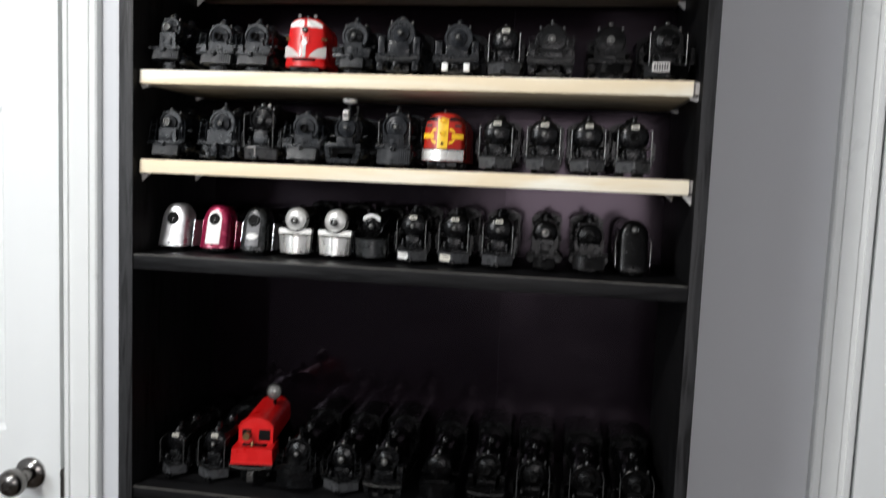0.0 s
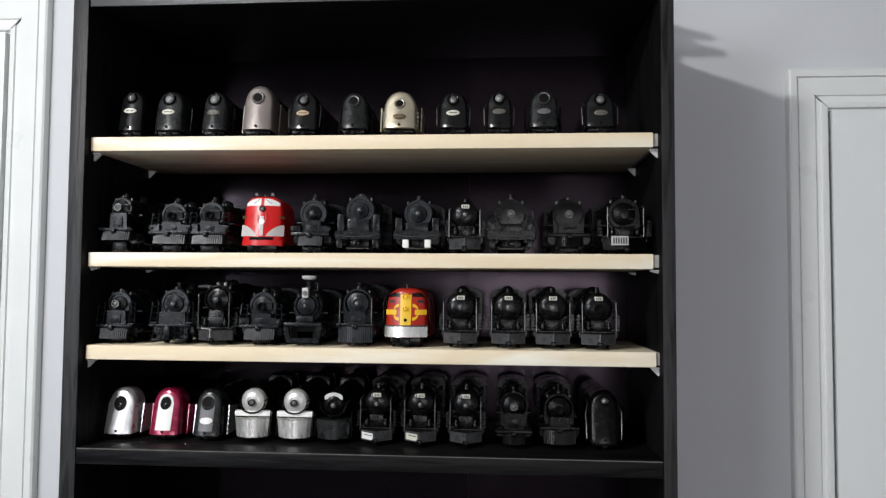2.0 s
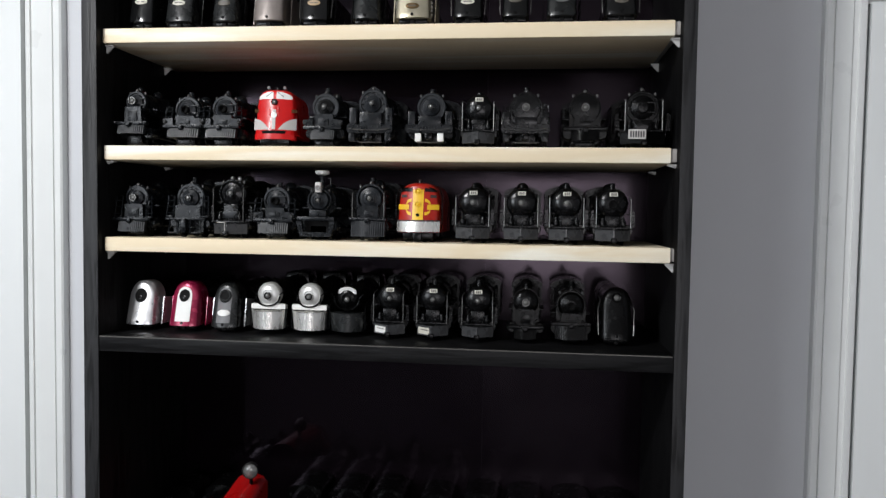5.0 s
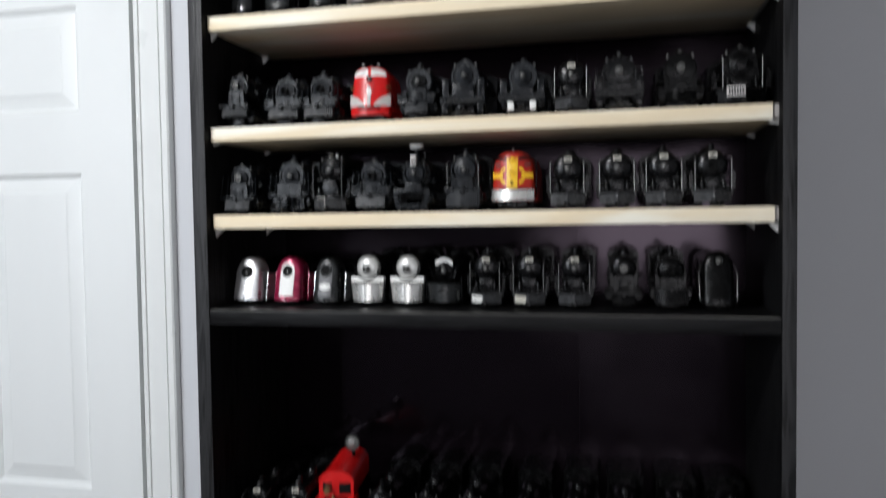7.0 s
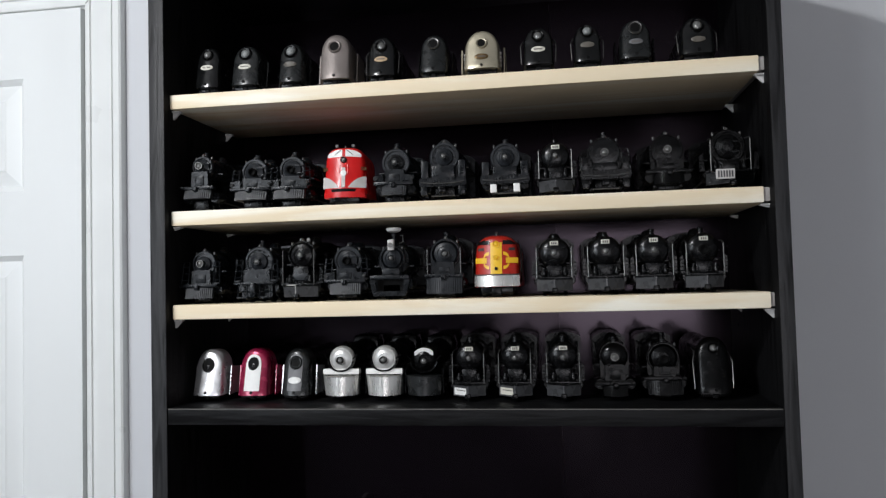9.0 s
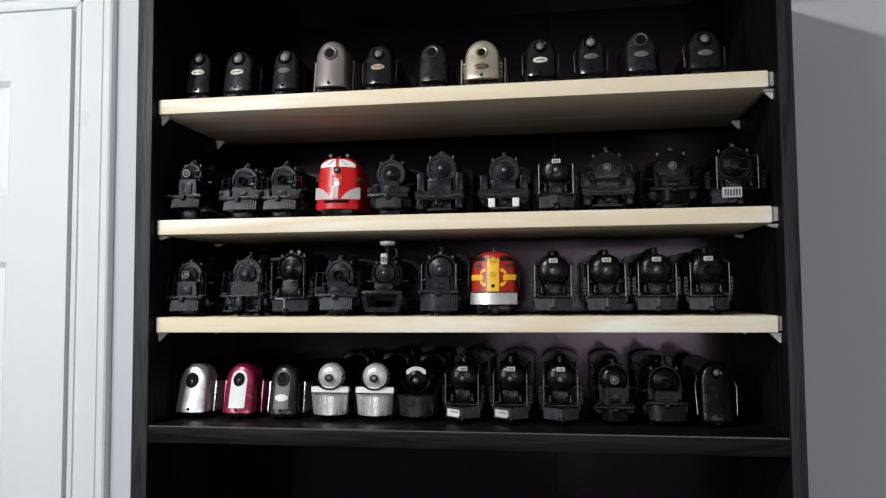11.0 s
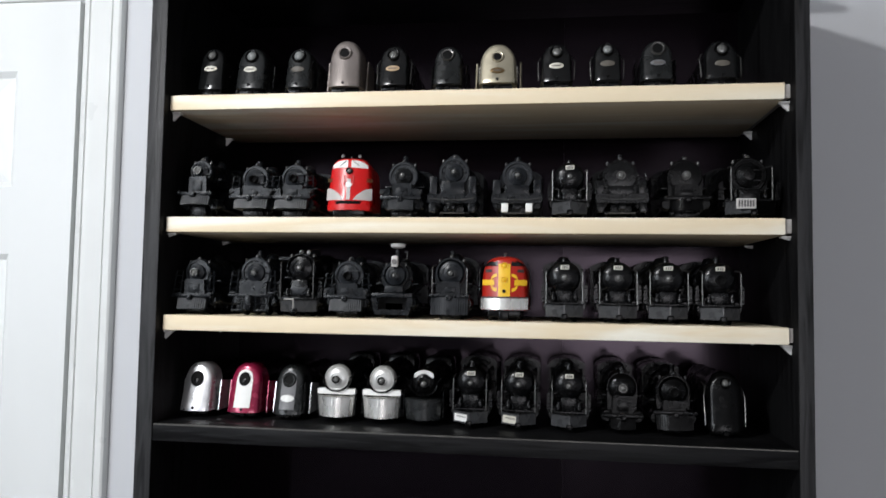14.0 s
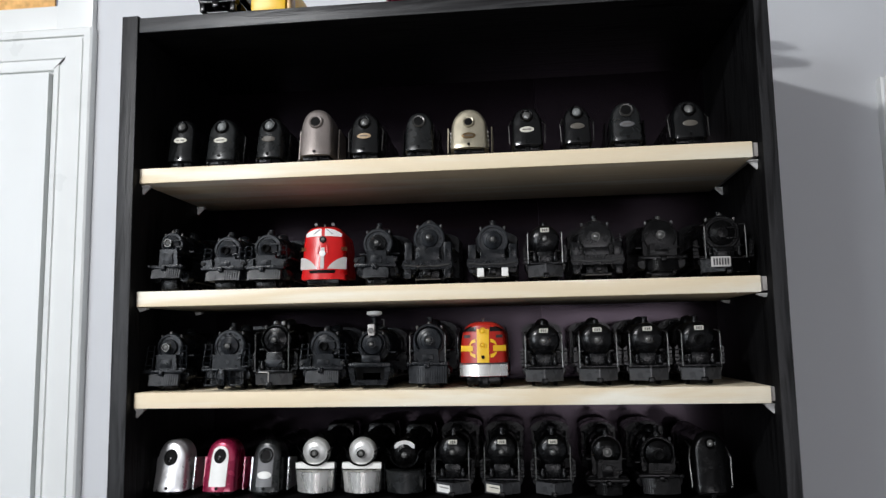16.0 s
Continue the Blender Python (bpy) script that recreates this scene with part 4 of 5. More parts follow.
def diesel_body(root, W, H, z0, mat, lean, bulge, length=0.19, power=3.4, taper=0.02):
    bm, fy = shell_mesh(W / 2, H - z0, z0, length, lean, bulge, power=power, taper=taper, round_off=0.010)
    part("body", bm, mat, root)
    hw = W / 2
    for yy in (0.030, length - 0.028):
        part("truck", box(-hw * 0.7, hw * 0.7, yy - 0.022, yy + 0.022, 0.004, z0 + 0.001, 0.002), M_CAST, root)
    wheel_set(root, (-hw * 0.6, hw * 0.6), [0.020, 0.042, length - 0.040, length - 0.018], 0.0065, M_CAST)
    return fy


def red_diesel(x, y, z):
    W, H, z0 = 0.0575, 0.0790, 0.0160
    root = thing("diesel_locomotive", x, y, z, "bright red model diesel with silver-white wings and windows", "model locomotive", "model diesels", 5.0)
    fy = diesel_body(root, W, H, z0, M_RED, 0.012, 0.011, length=0.10, power=4.0, taper=0.10)
    h = H - z0
    for sx in (-1, 1):
        cols = [(sx * (0.0022 + 0.0205 * k / 6), z0 + h * (0.79 - 0.01 * k / 6), z0 + h * (0.945 - 0.10 * (k / 6) ** 2.5)) for k in range(7)]
        part("windscreen", on_front(strip(cols), z0, fy), M_WHITE, root, "silver-white windscreen pane")
        cols = [(sx * (0.0065 + 0.0225 * k / 8), z0 + h * 0.115, z0 + h * (0.125 + 0.24 * math.sin(math.pi / 2 * k / 8) ** 0.8)) for k in range(9)]
        part("wing", on_front(strip(cols), z0, fy), M_WING, root, "pale grey painted wing")
        for k in range(2):
            part("number_board", on_front(box(sx * 0.0255 - 0.0035, sx * 0.0255 + 0.0035, -0.0004, 0.001, z0 + h * 0.50 + k * 0.0024, z0 + h * 0.50 + 0.0016 + k * 0.0024), z0, fy), M_BROWN, root)
        part("horn", lathe([(0.0008, 0.012), (0.001, 0.004), (0.0022, 0.0)], (sx * 0.011, 0.020, H + 0.003), "y", 10), M_RAIL, root)
        part("grab_iron", on_front(tube([(sx * 0.006, -0.0012, z0 + h * 0.42), (sx * 0.0055, -0.0012, z0 + h * 0.62)], 0.0005), z0, fy), M_RED, root)
    head_lamp(root, 0, fy(0, h * 0.715) - 0.0012, z0 + h * 0.715, 0.0042, M_CAST, deep=0.006)
    part("nose_stripe", on_front(strip([(u * 0.0024, z0 + h * 0.12, z0 + h * 0.55) for u in (-1, 0, 1)]), z0, fy), M_WING, root, "pale nose stripe")
    part("nose_emblem", on_front(lathe([(0.0040, 0.0005), (0.0040, -0.0006), (0.0004, -0.0009)], (0, 0, z0 + h * 0.43), "y", 14), z0, fy), M_WHITE, root, "white round nose emblem")
    for sx in (-1, 1):
        part("wiper", on_front(tube([(sx * 0.004, -0.0010, z0 + h * 0.93), (sx * 0.012, -0.0010, z0 + h * 0.83)], 0.0004), z0, fy), M_INK, root)
    part("marker", lathe([(0.0012, 0), (0.0012, 0.004), (0.0003, 0.0045)], (0.0, 0.024, H - 0.001), "z", 8), M_RAIL, root)
    pts = [(-W * 0.47 + W * 0.94 * k / 10, 0.004 + 0.011 * ((k - 5) / 5) ** 2) for k in range(11)]
    part("bumper", prism([(a, b - 0.006) for a, b in pts] + [(W * 0.47, 0.024), (-W * 0.47, 0.024)], z0 - 0.0055, z0 + 0.0016, "xy"), M_RED, root)
    part("bumper_gap", prism([(a * 0.86, b - 0.0050) for a, b in pts] + [(W * 0.40, 0.012), (-W * 0.40, 0.012)], z0 + 0.0018, z0 + 0.0058, "xy"), M_DARK, root)
    return root


def warbonnet_diesel(x, y, z):
    W, H, z0 = 0.0585, 0.0795, 0.0135
    root = thing("diesel_locomotive", x, y, z, "warm red model diesel with yellow nose cross and silver skirt", "model locomotive", "model diesels")
    fy = diesel_body(root, W, H, z0, M_DEEPRED, 0.012, 0.012, length=0.13, power=3.0, taper=0.06)
    h = H - z0
    skirt = [(W * 0.495 * k / 8, z0 + 0.0005, z0 + h * 0.215) for k in range(-8, 9)]
    part("skirt", on_front(strip(skirt), z0, fy), M_ALU, root, "silver painted lower skirt")
    part("skirt_line", on_front(strip([(a, z0 + h * 0.215 + 0.0002, z0 + h * 0.245) for a, b, c in skirt]), z0, fy), M_INK, root)
    part("nose_stripe", on_front(strip([(W * 0.125 * u, z0 + h * 0.248, z0 + h * 0.86) for u in (-1, -0.5, 0, 0.5, 1)]), z0, fy), M_YELLOW, root, "yellow nose stripe")
    for sx in (-1, 1):
        arm = [(sx * W * (0.21 + 0.26 * k / 6), z0 + h * 0.455, z0 + h * 0.560) for k in range(7)]
        part("nose_wing", on_front(strip(arm), z0, fy), M_YELLOW, root, "yellow side wing")
        for up in (-1, 1):
            arc = []
            for k in range(7):
                c = math.sqrt(1 - (k / 6.3) ** 2)
                lo, hi = 0.508 + up * 0.105 * c, 0.508 + up * (0.045 + 0.125 * c)
                arc.append((sx * W * (0.155 + 0.125 * k / 6), z0 + h * min(lo, hi), z0 + h * max(lo, hi)))
            part("nose_wing", on_front(strip(arc), z0, fy), M_YELLOW, root, "yellow curved bracket")
        part("number_board", on_front(box(sx * W * 0.34 - 0.004, sx * W * 0.34 + 0.004, -0.0003, 0.001, z0 + h * 0.70, z0 + h * 0.755), z0, fy), M_INK, root)
        cols = [(sx * (0.0085 + 0.016 * k / 5), z0 + h * 0.82, z0 + h * (0.90 - 0.05 * (k / 5) ** 2)) for k in range(6)]
        part("windscreen", on_front(strip(cols), z0, fy), M_GLOSS, root, "dark windscreen pane")
        part("handrail", tube([(sx * W * 0.50, 0.020, z0 + h * 0.05), (sx * W * 0.535, 0.018, z0 + h * 0.1), (sx * W * 0.535, 0.018, z0 + h * 0.72), (sx * W * 0.46, 0.026, z0 + h * 0.9)], 0.0008), M_CAST, root)
    for zz, r in ((0.82, 0.0046), (0.56, 0.0040)):
        head_lamp(root, 0, fy(0, h * zz) - 0.001, z0 + h * zz, r, M_YELLOW, lens=M_YELLOW, deep=0.005)
    part("coupler_hole", on_front(lathe([(0.0022, 0.001), (0.0022, -0.0008), (0.0003, -0.0008)], (0, 0, z0 + h * 0.35), "y", 12), z0, fy), M_DARK, root)
    part("roof_rail", tube([(-W * 0.41, 0.016, H - 0.012), (-W * 0.34, 0.015, H - 0.0085), (-W * 0.2, 0.0145, H - 0.0055), (0, 0.014, H - 0.0042), (W * 0.2, 0.0145, H - 0.0055), (W * 0.34, 0.015, H - 0.0085), (W * 0.41, 0.016, H - 0.012)], 0.001), M_CAST, root)
    part("horn", lathe([(0.0012, H - 0.001), (0.0014, H + 0.003), (0.0026, H + 0.0042), (0.0005, H + 0.0048)], (0.0, 0.022, 0), "z", 10), M_RAIL, root)
    part("coupler", box(-0.006, 0.006, 0.002, 0.02, 0.0008, z0 + 0.0005, 0.002), M_CAST, root)
    return root


# top pine shelf: streamlined shells
A, B, C, D, E = (SHELF[k] + 0.0002 for k in "ABCDE")
YA, YB, YC, YD, YE = 0.034, 0.025, 0.026, 0.049, 0.036
TORPEDO = "streamlined_locomotive"
torpedo(TORPEDO, -0.3395, YA, A, "small gloss black streamlined engine with cream name plate", M_GLOSS, 0.0355, 0.0735, "lens", fins=False, z0=0.0140, lamp_z=0.0615, lamp_r=0.0072)
torpedo(TORPEDO, -0.2840, YA, A, "dark grey streamlined engine with cloudy headlight and plate", M_GUN, 0.0410, 0.0720, "dull", fin_mat=M_CAST, z0=0.0140, lamp_z=0.0590, lamp_r=0.0082)
torpedo(TORPEDO, -0.2190, YA, A, "slim dark grey streamlined engine with cloudy headlight", M_GUN, 0.0345, 0.0705, "dull", fin_mat=M_CAST, plate_mat=M_DIMPLATE, z0=0.0140, lamp_z=0.0578, lamp_r=0.0084)
torpedo(TORPEDO, -0.1565, YA, A, "taupe metallic streamlined engine with open lamp socket", M_TAUPE, 0.0440, 0.0785, "open", plate=False, z0=0.0140, lamp_z=0.0595, lamp_r=0.0082)
torpedo(TORPEDO, -0.0920, YA, A, "gloss black streamlined engine with wire rails and tan plate", M_GLOSS, 0.0395, 0.0700, "lens", fin_mat=M_CAST, wires=True, plate_mat=M_TANPLATE, z0=0.0140, lamp_z=0.0553, lamp_r=0.0074)
torpedo(TORPEDO, -0.0215, YA, A, "black streamlined engine with ringed open headlight", M_GUN, 0.0375, 0.0670, "ring", plate=False, fin_mat=M_CAST, z0=0.0140, lamp_z=0.0533, lamp_r=0.0076)
torpedo(TORPEDO, 0.0425, YA, A, "champagne metallic streamlined engine with side vents", M_GOLD, 0.0480, 0.0680, "open", vents=True, plate_mat=M_BROWN, z0=0.0140, lamp_z=0.0488, lamp_r=0.0066)
torpedo(TORPEDO, 0.1160, YA, A, "gloss black streamlined engine with wire rails and cream plate", M_GLOSS, 0.0400, 0.0665, "lens", fins=False, wires=True, z0=0.0140, lamp_z=0.0533, lamp_r=0.0074)
torpedo(TORPEDO, 0.1785, YA, A, "black streamlined engine with cloudy headlight and wires", M_GLOSS, 0.0355, 0.0655, "dull", fins=False, wires=True, plate_mat=M_DIMPLATE, z0=0.0140, lamp_z=0.0547, lamp_r=0.0076)
torpedo(TORPEDO, 0.2390, YA, A, "dark grey streamlined engine with bright ringed headlight", M_GUN, 0.0395, 0.0665, "ring", plate_mat=M_GUNPLATE, fin_mat=M_CAST, z0=0.0140, lamp_z=0.0542, lamp_r=0.0082)
torpedo(TORPEDO, 0.3145, YA, A, "gloss black streamlined engine with worn shining edges", M_GLOSS, 0.0425, 0.0645, "lens", fins=False, wires=True, plate_mat=M_DIMPLATE, z0=0.0140, lamp_z=0.0513, lamp_r=0.0078)

# second pine shelf
N = "steam_locomotive"
steam(N, -0.350, YB, B, "small charcoal steam engine with bright headlight and ribbed pilot", 0.050, 0.085, 0.0135, 0.0635, "ring", "ribbed", "none", "bright", mat=M_GREYBLACK, stack=0.004, wire=M_RAIL, zb=0.030, zp=0.0175, pw=0.78)
steam(N, -0.274, YB, B, "charcoal steam engine with empty headlight and ribbed pilot", 0.058, 0.078, 0.0165, 0.0525, "ring", "ribbed", "ladder", "hollow", mat=M_GREYBLACK, zb=0.0255, zp=0.0125, pw=0.78, arms=True)
steam(N, -0.2215, YB + 0.004, B, "charcoal steam engine with empty headlight and side ladders", 0.056, 0.080, 0.0165, 0.0540, "ring", "ribbed", "ladder", "hollow", mat=M_GREYBLACK, zb=0.0255, zp=0.0125, pw=0.78, arms=True)
red_diesel(-0.1435, YB, B)
steam(N, -0.0765, YB, B, "charcoal steam engine with wide steps and ribbed pilot", 0.054, 0.083, 0.0170, 0.0555, "boss", "ribbed", "none", "centre", mat=M_GREYBLACK, face=M_GLOSS, zb=0.0240, zp=0.0105, pw=0.60, arms=True)
head = steam(N, -0.011, YB, B, "large charcoal steam engine with bell and worn pilot deck", 0.062, 0.081, 0.0175, 0.0600, "spoke", "steps", "none", "centre", mat=M_GREYBLACK, wire=M_RAIL, shield=True)
part("bell_shield", prism([(-0.011, 0.0755), (0.011, 0.0755), (0.0065, 0.0805), (0.0020, 0.0835), (-0.0020, 0.0835), (-0.0065, 0.0805)], 0.024, 0.029), M_GREYBLACK, head, "", smooth=False)
steam(N, 0.069, YB, B, "charcoal steam engine with two white pilot steps", 0.063, 0.081, 0.0175, 0.0550, "boss", "steps", "none", "centre", mat=M_GREYBLACK, tag_plate=M_WHITE)
steam(N, 0.133, YB, B, "black steam engine with domed front and number plate", 0.048, 0.077, 0.0185, 0.0530, "dome", "plow", "post", "centre", True, mat=M_BLACK, wire=M_RAIL, stack=0.003, bell=False)
steam(N, 0.195, YB, B, "broad charcoal steam engine with side ladders", 0.063, 0.083, 0.0185, 0.0545, "flat", "steps", "ladder", "bright", mat=M_BLACK, stack=0.012, shield=True, zb=0.026)
steam(N, 0.272, YB, B, "black steam engine with bright headlight and marker lamps", 0.058, 0.080, 0.0185, 0.0540, "flat", "ribbed", "none", "bright", mat=M_CAST, wire=M_RAIL, shield=True, zb=0.0235, zp=0.010, pw=0.62)
big = steam(N, 0.345, YB, B, "big black steam engine with bright rails and slotted plate", 0.064, 0.082, 0.0195, 0.0545, "ring", "plow", "post", "none", mat=M_CAST, wire=M_RAIL, shield=True)
plate = part("slotted_plate", box(-0.020, 0.002, -0.0060, -0.0030, 0.0115, 0.0235, 0.0008), M_WING, big, "pale slotted pilot plate")
bars(plate, -0.0185, 0.0005, 0.0135, 0.0215, -0.0061, M_INK, 6)

# third pine shelf
steam(N, -0.350, YC, C, "small charcoal steam engine with wide buffer beam", 0.056, 0.072, 0.0155, 0.0550, "boss", "ribbed", "ladder", "bright", mat=M_GREYBLACK, stack=0.003, zb=0.0225, zp=0.0075, pw=0.70, shield=True)
steam(N, -0.270, YC, C, "charcoal steam engine with bolted smokebox and ladders", 0.060, 0.085, 0.0182, 0.0555, "spoke", "bars", "ladder", "centre", mat=M_GREYBLACK, zb=0.0245, zp=0.006, shield=True)
ringed = steam(N, -0.209, YC, C, "dark steam engine with ringed smokebox and wire rails", 0.054, 0.081, 0.0178, 0.0625, "rings", "plow", "post", "centre", mat=M_BLACK, wire=M_RAIL, stack=0.003)
for dx in (-0.0055, 0.0045):
    part("brass_valve", lathe([(0.0018, 0.0800), (0.0026, 0.0815), (0.0026, 0.0845), (0.0012, 0.0860), (0.0004, 0.0862)], (dx + 0.002, 0.030, 0), "z", 12), M_DISC, ringed, "bright metal valve")
part("pilot_trim", tube([(-0.0225, 0.0125, 0.0222), (-0.001, -0.0042, 0.0222), (-0.001, -0.0042, 0.0075)], 0.0007), M_WING, ringed, "worn pale edge of the pilot")
part("step_plate", box(-0.0105, 0.0105, 0.0118, 0.0136, 0.0285, 0.0375, 0.0006), M_FACE, ringed)
steam(N, -0.145, YC, C, "charcoal steam engine with empty headlight and ladder sides", 0.057, 0.078, 0.0172, 0.0535, "ring", "ribbed", "ladder", "hollow", mat=M_GREYBLACK, zb=0.0240, zp=0.0085, pw=0.74, arms=True)
old = steam(N, -0.0845, YC, C, "old-time charcoal steam engine with tall white-capped chimney", 0.056, 0.088, 0.0150, 0.0545, "rings", "box", "none", "centre", mat=M_GREYBLACK, stack=0.012, bell=False)
part("boiler_jacket", lathe([(0.0205, 0.030), (0.0215, 0.032), (0.0215, 0.120), (0.020, 0.121)], (0, 0, 0.0525), "y", 28), M_GREYBLACK, old)
part("chimney_cap", lathe([(0.0050, 0.0895), (0.0092, 0.0912), (0.0100, 0.0928), (0.0098, 0.0955), (0.006, 0.0960), (0.0005, 0.0950)], (0, 0.034, 0), "z", 20), M_WHITE, old, "white painted chimney cap")
part("lamp_box", box(-0.0042, 0.0042, 0.012, 0.021, 0.0650, 0.0790, 0.0014), M_WING, old, "pale lamp box")
part("lamp_rim", lathe([(0.0034, 0.0122), (0.0034, 0.0106), (0.0024, 0.0104), (0.0003, 0.0112)], (0, 0, 0.0715), "y", 14), M_RAIL, old)
part("bracket", tube([(0.008, 0.03, 0.074), (0.0135, 0.028, 0.076), (0.0135, 0.028, 0.085), (0.010, 0.03, 0.085)], 0.0007), M_RAIL, old)
steam(N, -0.013, YC, C, "charcoal steam engine with tall ribbed cowcatcher", 0.052, 0.087, 0.0180, 0.0580, "rings", "ribbed", "post", "centre", mat=M_GREYBLACK, wire=M_RAIL, zb=0.0275, zp=0.0065, pw=0.90, shield=True)
warbonnet_diesel(0.0545, YC, C)
for xx, hh, lamp_kind in ((0.1275, 0.080, "centre"), (0.1915, 0.080, "centre"), (0.2505, 0.082, "centre"), (0.3105, 0.082, "hollow")):
    steam(N, xx, YC, C, "black steam engine with domed front, number plate and wire rails", 0.051, hh, 0.0200, 0.0545, "dome", "plow", "post", lamp_kind, True, mat=M_BLACK, wire=M_RAIL, stack=0.003, bell=False, cab_w=1.16)

# fixed black shelf
torpedo(TORPEDO, -0.3525, YD, D, "silver streamlined engine with dark round headlight", M_SILVER, 0.0430, 0.0705, "oval", plate=False, fin_mat=M_SILVER, lean=0.018, z0=0.0085, lamp_z=0.0495)
torpedo(TORPEDO, -0.2863, YD, D, "crimson streamlined engine with white lamp ring and painted reflection streak", M_CRIMSON, 0.0440, 0.0715, "oval", plate=False, surround=M_WHITE, lean=0.018, z0=0.0085, lamp_z=0.0510, lamp_r=0.0064)
torpedo(TORPEDO, -0.2257, YD, D, "dark grey streamlined engine with white oval plate", M_GUN, 0.0400, 0.0705, "open", plate_mat=M_WHITE, surround=M_GUNPLATE, fin_mat=M_SILVER, lean=0.018, z0=0.0085, lamp_z=0.0520, lamp_r=0.0082)
disc_front("shrouded_locomotive", -0.1621, YD, D, "shrouded engine with silver lamp disc and aluminium apron", M_ALU, M_DISC, M_WHITE)
disc_front("shrouded_locomotive", -0.1024, YD, D, "shrouded engine with silver lamp disc and aluminium apron", M_ALU, M_DISC, M_WHITE)
disc_front("shrouded_locomotive", -0.0479, YD, D, "dark shrouded engine with silver brow plate", M_GUN, M_CAST, None, brow=True, H=0.078)
for xx, lab in ((0.0118, M_WHITE), (0.0724, M_PLATE), (0.1345, None)):
    steam(N, xx, YD, D, "black steam engine with domed front and labelled pilot" if lab else "black steam engine with domed front and grey pilot", 0.049, 0.083, 0.0185, 0.0555, "dome", "plow", "post", "centre", True, mat=M_BLACK, wire=M_RAIL, stack=0.003, bell=False, tag_plate=lab, cab_w=1.14)
steam(N, 0.1997, YD, D, "dark steam engine with bullet-shaped shrouded front", 0.050, 0.080, 0.0175, 0.0550, "dome", "ribbed", "none", "bright", mat=M_CAST, stack=0.004, zb=0.020, zp=0.007, pw=0.60, shield=True)
steam(N, 0.2608, YD, D, "black steam engine with wide ribbed pilot", 0.054, 0.084, 0.0180, 0.0525, "rings", "ribbed", "none", "hollow", mat=M_CAST, zb=0.026, zp=0.0085, pw=0.80, shield=True)
torpedo(TORPEDO, 0.3205, YD, D, "plain black streamlined engine with bright wire rails", M_CAST, 0.042, 0.078, "lens", plate=False, fins=False, wires=True, lean=0.016, z0=0.010, lamp_z=0.0650, lamp_r=0.0056)

# lower shelf, in deep shade
steam(N, -0.341, YE, E, "small black steam engine with domed front and number plate", 0.044, 0.078, 0.0165, 0.052, "dome", "plow", "post", "none", True, mat=M_BLACK, wire=M_IRON, stack=0.003)
steam(N, -0.278, YE, E, "black steam engine with domed front and number plate", 0.054, 0.084, 0.0185, 0.056, "dome", "plow", "post", "centre", True, mat=M_BLACK, wire=M_IRON, stack=0.004)


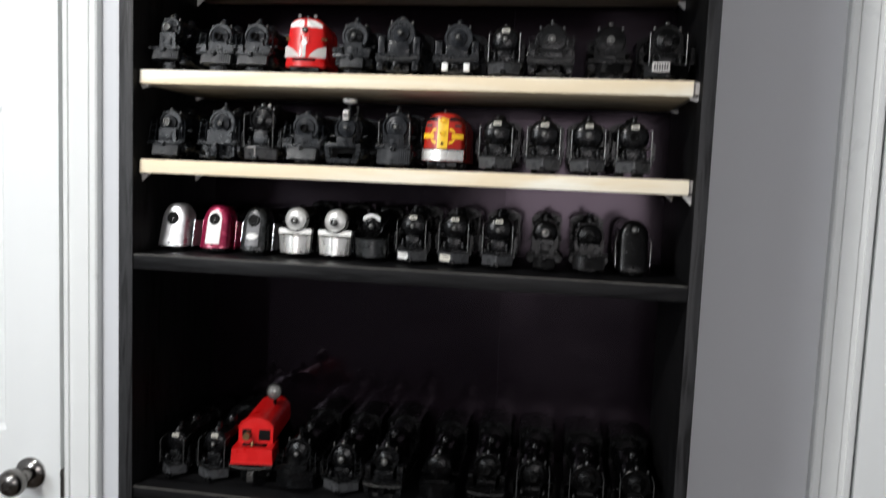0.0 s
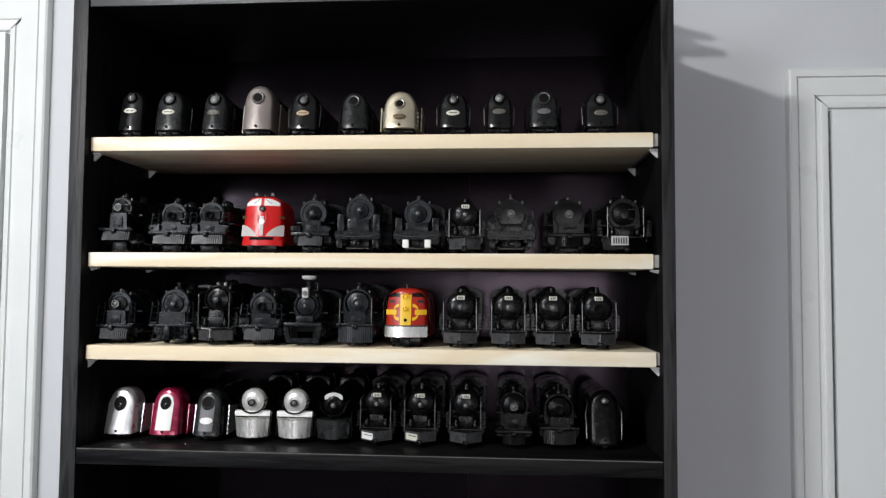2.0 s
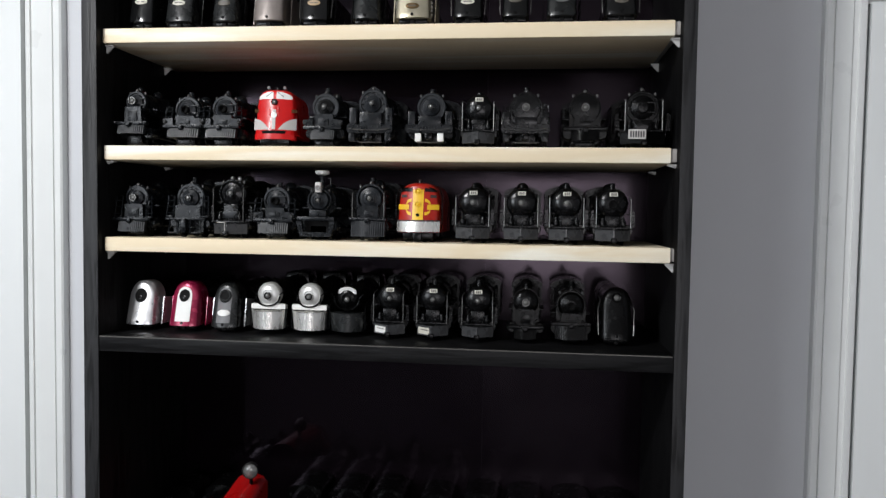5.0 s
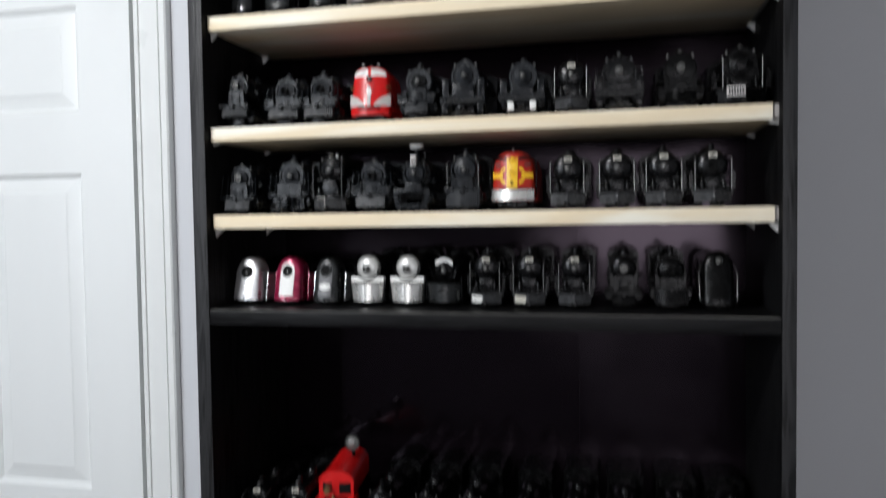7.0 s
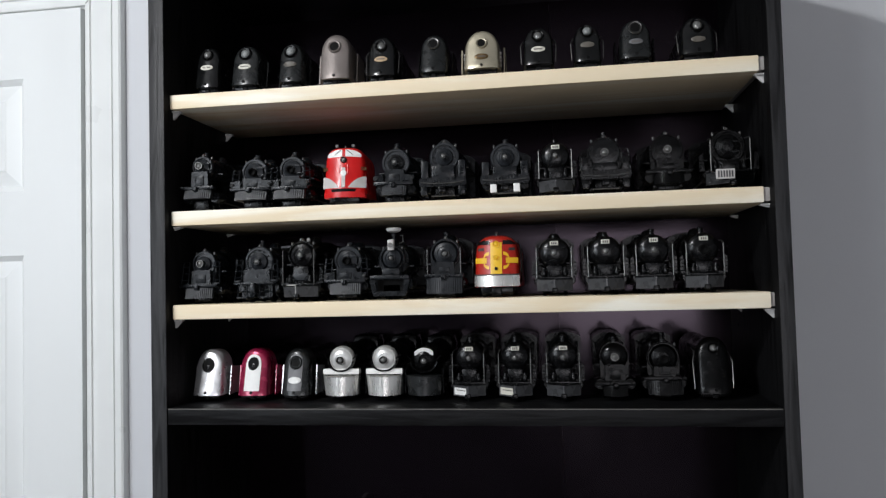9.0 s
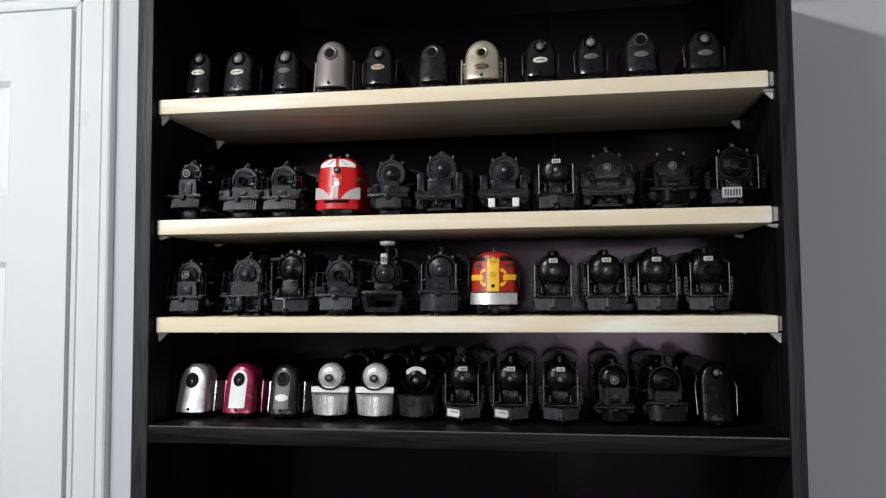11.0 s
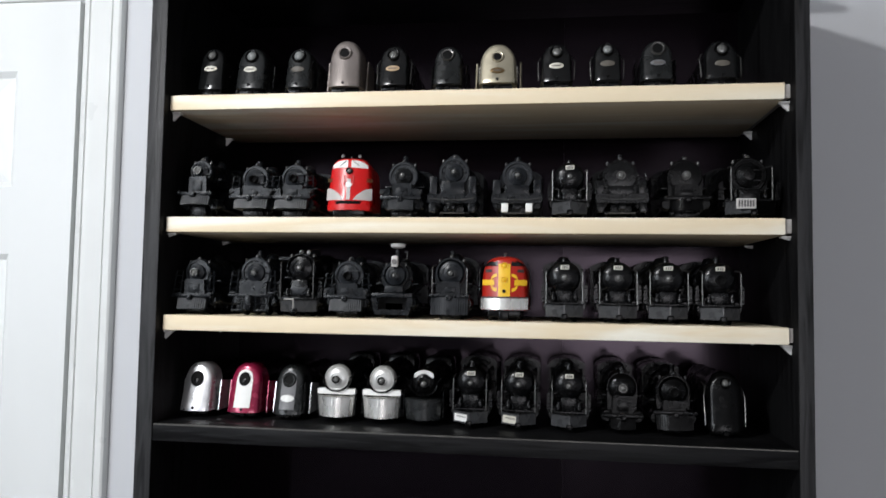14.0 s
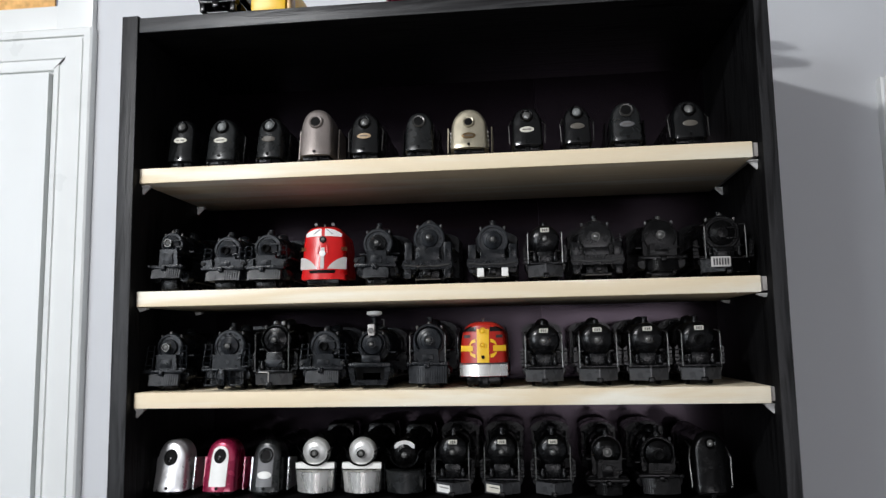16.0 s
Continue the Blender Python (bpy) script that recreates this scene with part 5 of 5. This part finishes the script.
def inspection_engine(x, y, z, rz):
    """A red work car: low hood, cab front with two windows, and a searchlight on a post."""
    W = 0.062
    h = W / 2
    root = thing("work_car", x, y, z, "bright red model work car with silver searchlight", "model work car", "", rz)
    part("hood", prism([(-h, 0.036), (h, 0.036), (h * 0.96, 0.058), (-h * 0.96, 0.058)], 0.002, 0.046), M_RED, root, "", smooth=False)
    part("hood_lip", box(-h * 1.03, h * 1.03, 0.0, 0.004, 0.0345, 0.0372, 0.0008), M_RED, root)
    roof = [(-h * 0.84, 0.0582), (h * 0.84, 0.0582), (h * 0.84, 0.082), (h * 0.62, 0.091), (h * 0.25, 0.096), (-h * 0.25, 0.096), (-h * 0.62, 0.091), (-h * 0.84, 0.082)]
    cab = part("cab", prism(roof, 0.026, 0.150), M_RED, root)
    part("roof_edge", tube([(a * 1.03, 0.026, b + 0.0006) for a, b in roof[2:]], 0.0011), M_RED, root)
    part("cab_window", box(h * 0.14, h * 0.70, 0.0252, 0.028, 0.0625, 0.0795, 0.001), M_DARK, cab)
    part("cab_window", box(-h * 0.66, -h * 0.22, 0.0252, 0.028, 0.066, 0.0795, 0.001), M_DARK, cab)
    part("headlight", lathe([(0.005, 0.026), (0.0055, 0.012), (0.0045, 0.011), (0.0004, 0.0115)], (-h * 0.36, 0, 0.072), "y", 16), M_BROWN, root, "brass headlight")
    part("bell", lathe([(0.003, 0.058), (0.0026, 0.061), (0.0004, 0.064)], (-h * 0.1, 0.018, 0), "z", 10), M_BROWN, root)
    part("step_rail", tube([(-h * 1.02, -0.002, 0.033), (-h * 0.4, -0.004, 0.030), (h * 0.4, -0.004, 0.030), (h * 1.02, -0.002, 0.033)], 0.0010), M_RAIL, root)
    part("roof_wire", tube([(-h * 0.9, 0.034, 0.080), (0, 0.032, 0.088), (h * 0.9, 0.034, 0.080)], 0.0007), M_RAIL, root)
    part("buffer_beam", box(-h * 1.02, h * 1.02, -0.001, 0.012, 0.0255, 0.0340, 0.001), M_CAST, root)
    part("frame", box(-h * 0.6, h * 0.6, 0.012, 0.15, 0.008, 0.0582, 0.001), M_CAST, root)
    part("coupler", box(-0.005, 0.005, -0.006, 0.012, 0.010, 0.0252, 0.0015), M_RAIL, root)
    wheel_set(root, (-h * 0.6, h * 0.6), [0.03, 0.06, 0.10, 0.13], 0.009, M_CAST)
    part("lamp_post", tube([(0.010, 0.105, 0.094), (0.010, 0.105, 0.114)], 0.003), M_CAST, root)
    spot = part("searchlight", lathe([(0.006, 0.118), (0.011, 0.108), (0.0125, 0.096), (0.0118, 0.095), (0.011, 0.098), (0.0005, 0.100)], (0.010, 0, 0.118), "y", 24), M_RAIL, root, "silver searchlight drum")
    part("lens", lathe([(0.011, 0.0975), (0.008, 0.0945), (0.004, 0.093), (0.0004, 0.0925)], (0.010, 0, 0.118), "y", 20), M_LENS, spot)
    return root


inspection_engine(-0.213, YE, E, 8.0)
steam(N, -0.148, YE, E, "long black steam engine with ladders beside the smokebox", 0.062, 0.086, 0.0185, 0.053, "ring", "apron", "ladder", "centre", mat=M_BLACK, length=0.225)
steam(N, -0.079, YE, E, "long black steam engine with grey rails and plow pilot", 0.060, 0.084, 0.0180, 0.052, "rings", "plow", "ladder", "bright", mat=M_BLACK, wire=M_RAIL, length=0.225)
steam(N, -0.014, YE, E, "long black steam engine with bright lamp brackets", 0.060, 0.088, 0.0175, 0.055, "boss", "steps", "none", "bright", mat=M_BLACK, wire=M_RAIL, length=0.225)
steam(N, 0.064, YE + 0.008, E, "black shrouded steam engine with grey curved apron", 0.058, 0.076, 0.0200, 0.048, "dome", "apron", "none", "none", mat=M_CAST, length=0.22)
steam(N, 0.135, YE + 0.008, E, "long black steam engine with small bright fittings", 0.058, 0.084, 0.0185, 0.054, "ring", "steps", "none", "hollow", mat=M_CAST, wire=M_IRON, length=0.22)
steam(N, 0.2015, YE, E, "long black steam engine with side rails", 0.060, 0.086, 0.0190, 0.053, "rings", "plow", "post", "hollow", mat=M_CAST, wire=M_IRON, length=0.225)
steam(N, 0.2755, YE, E, "long black steam engine with side rails and plow pilot", 0.064, 0.086, 0.0195, 0.053, "boss", "plow", "post", "hollow", mat=M_CAST, wire=M_IRON, length=0.225)
steam(N, 0.3440, YE, E, "long black steam engine beside the bookcase's side panel", 0.062, 0.086, 0.0190, 0.053, "boss", "plow", "post", "hollow", mat=M_CAST, wire=M_IRON, length=0.225)

# ---- on top of the bookcase ----
T = TOP - 0.0018
steam(N, -0.280, 0.012, T, "black steam engine with bright rods on the bookcase's top", 0.052, 0.080, 0.0175, 0.050, "ring", "steps", "none", "centre", mat=M_CAST, wire=M_RAIL)
yel = thing("hopper_car", -0.213, 0.016, T, "yellow model hopper car with brass ends", "model car", "model cars on top")
part("body", box(-0.024, 0.024, 0, 0.16, 0.004, 0.055, 0.006), M_YELLOW, yel)
part("end_fitting", box(0.0245, 0.031, 0.002, 0.02, 0.006, 0.026, 0.002), M_BROWN, yel)
part("frame", box(-0.016, 0.016, 0.01, 0.15, 0.0, 0.0038), M_CAST, yel)
rd = thing("tank_car", -0.036, 0.008, T, "red and silver model car on the bookcase's top", "model car", "model cars on top")
part("body", lathe([(0.020, 0.0), (0.026, 0.004), (0.028, 0.012), (0.028, 0.17), (0.02, 0.175)], (0, 0, 0.030), "y", 24), M_CRIMSON, rd)
part("end_cap", lathe([(0.008, 0.0), (0.0095, -0.003), (0.0004, -0.004)], (-0.006, 0, 0.014), "y", 16), M_SILVER, rd, "silver end cap")
part("frame", box(-0.018, 0.018, 0.012, 0.17, 0, 0.004), M_CAST, rd)
# the one at 0.340 is unseen slabs, added to cast bands of shadow
for xx in (0.026, 0.072, 0.340):
    wc = thing("coach_and_shadow_slabs", xx, 0.007, T, "white model coach on top, the rightmost slabs that shape wall shadows", "model car", "white coaches on top")
    part("body", box(-0.021, 0.021, 0, 0.19, 0.003, 0.070, 0.004) if xx < 0.2 else box(-0.012, 0.050, 0.10, 0.19, 0.038, 0.047, 0.003), M_WHITE, wc)
    if xx > 0.2:
        part("roof", box(-0.010, 0.036, 0.10, 0.18, 0.062, 0.070, 0.003), M_WHITE, wc)
        part("slab_post", box(-0.009, -0.004, 0.13, 0.15, 0.0472, 0.0618), M_WHITE, wc)
    if xx < 0.2:
        part("door", box(-0.008, 0.008, -0.0012, 0.001, 0.008, 0.055, 0.0006), M_WING, wc)
    part("frame", box(-0.015, 0.015, 0.008, 0.18, 0, 0.0028) if xx < 0.2 else box(-0.010, 0.002, 0.12, 0.16, 0, 0.0378), M_CAST, wc)
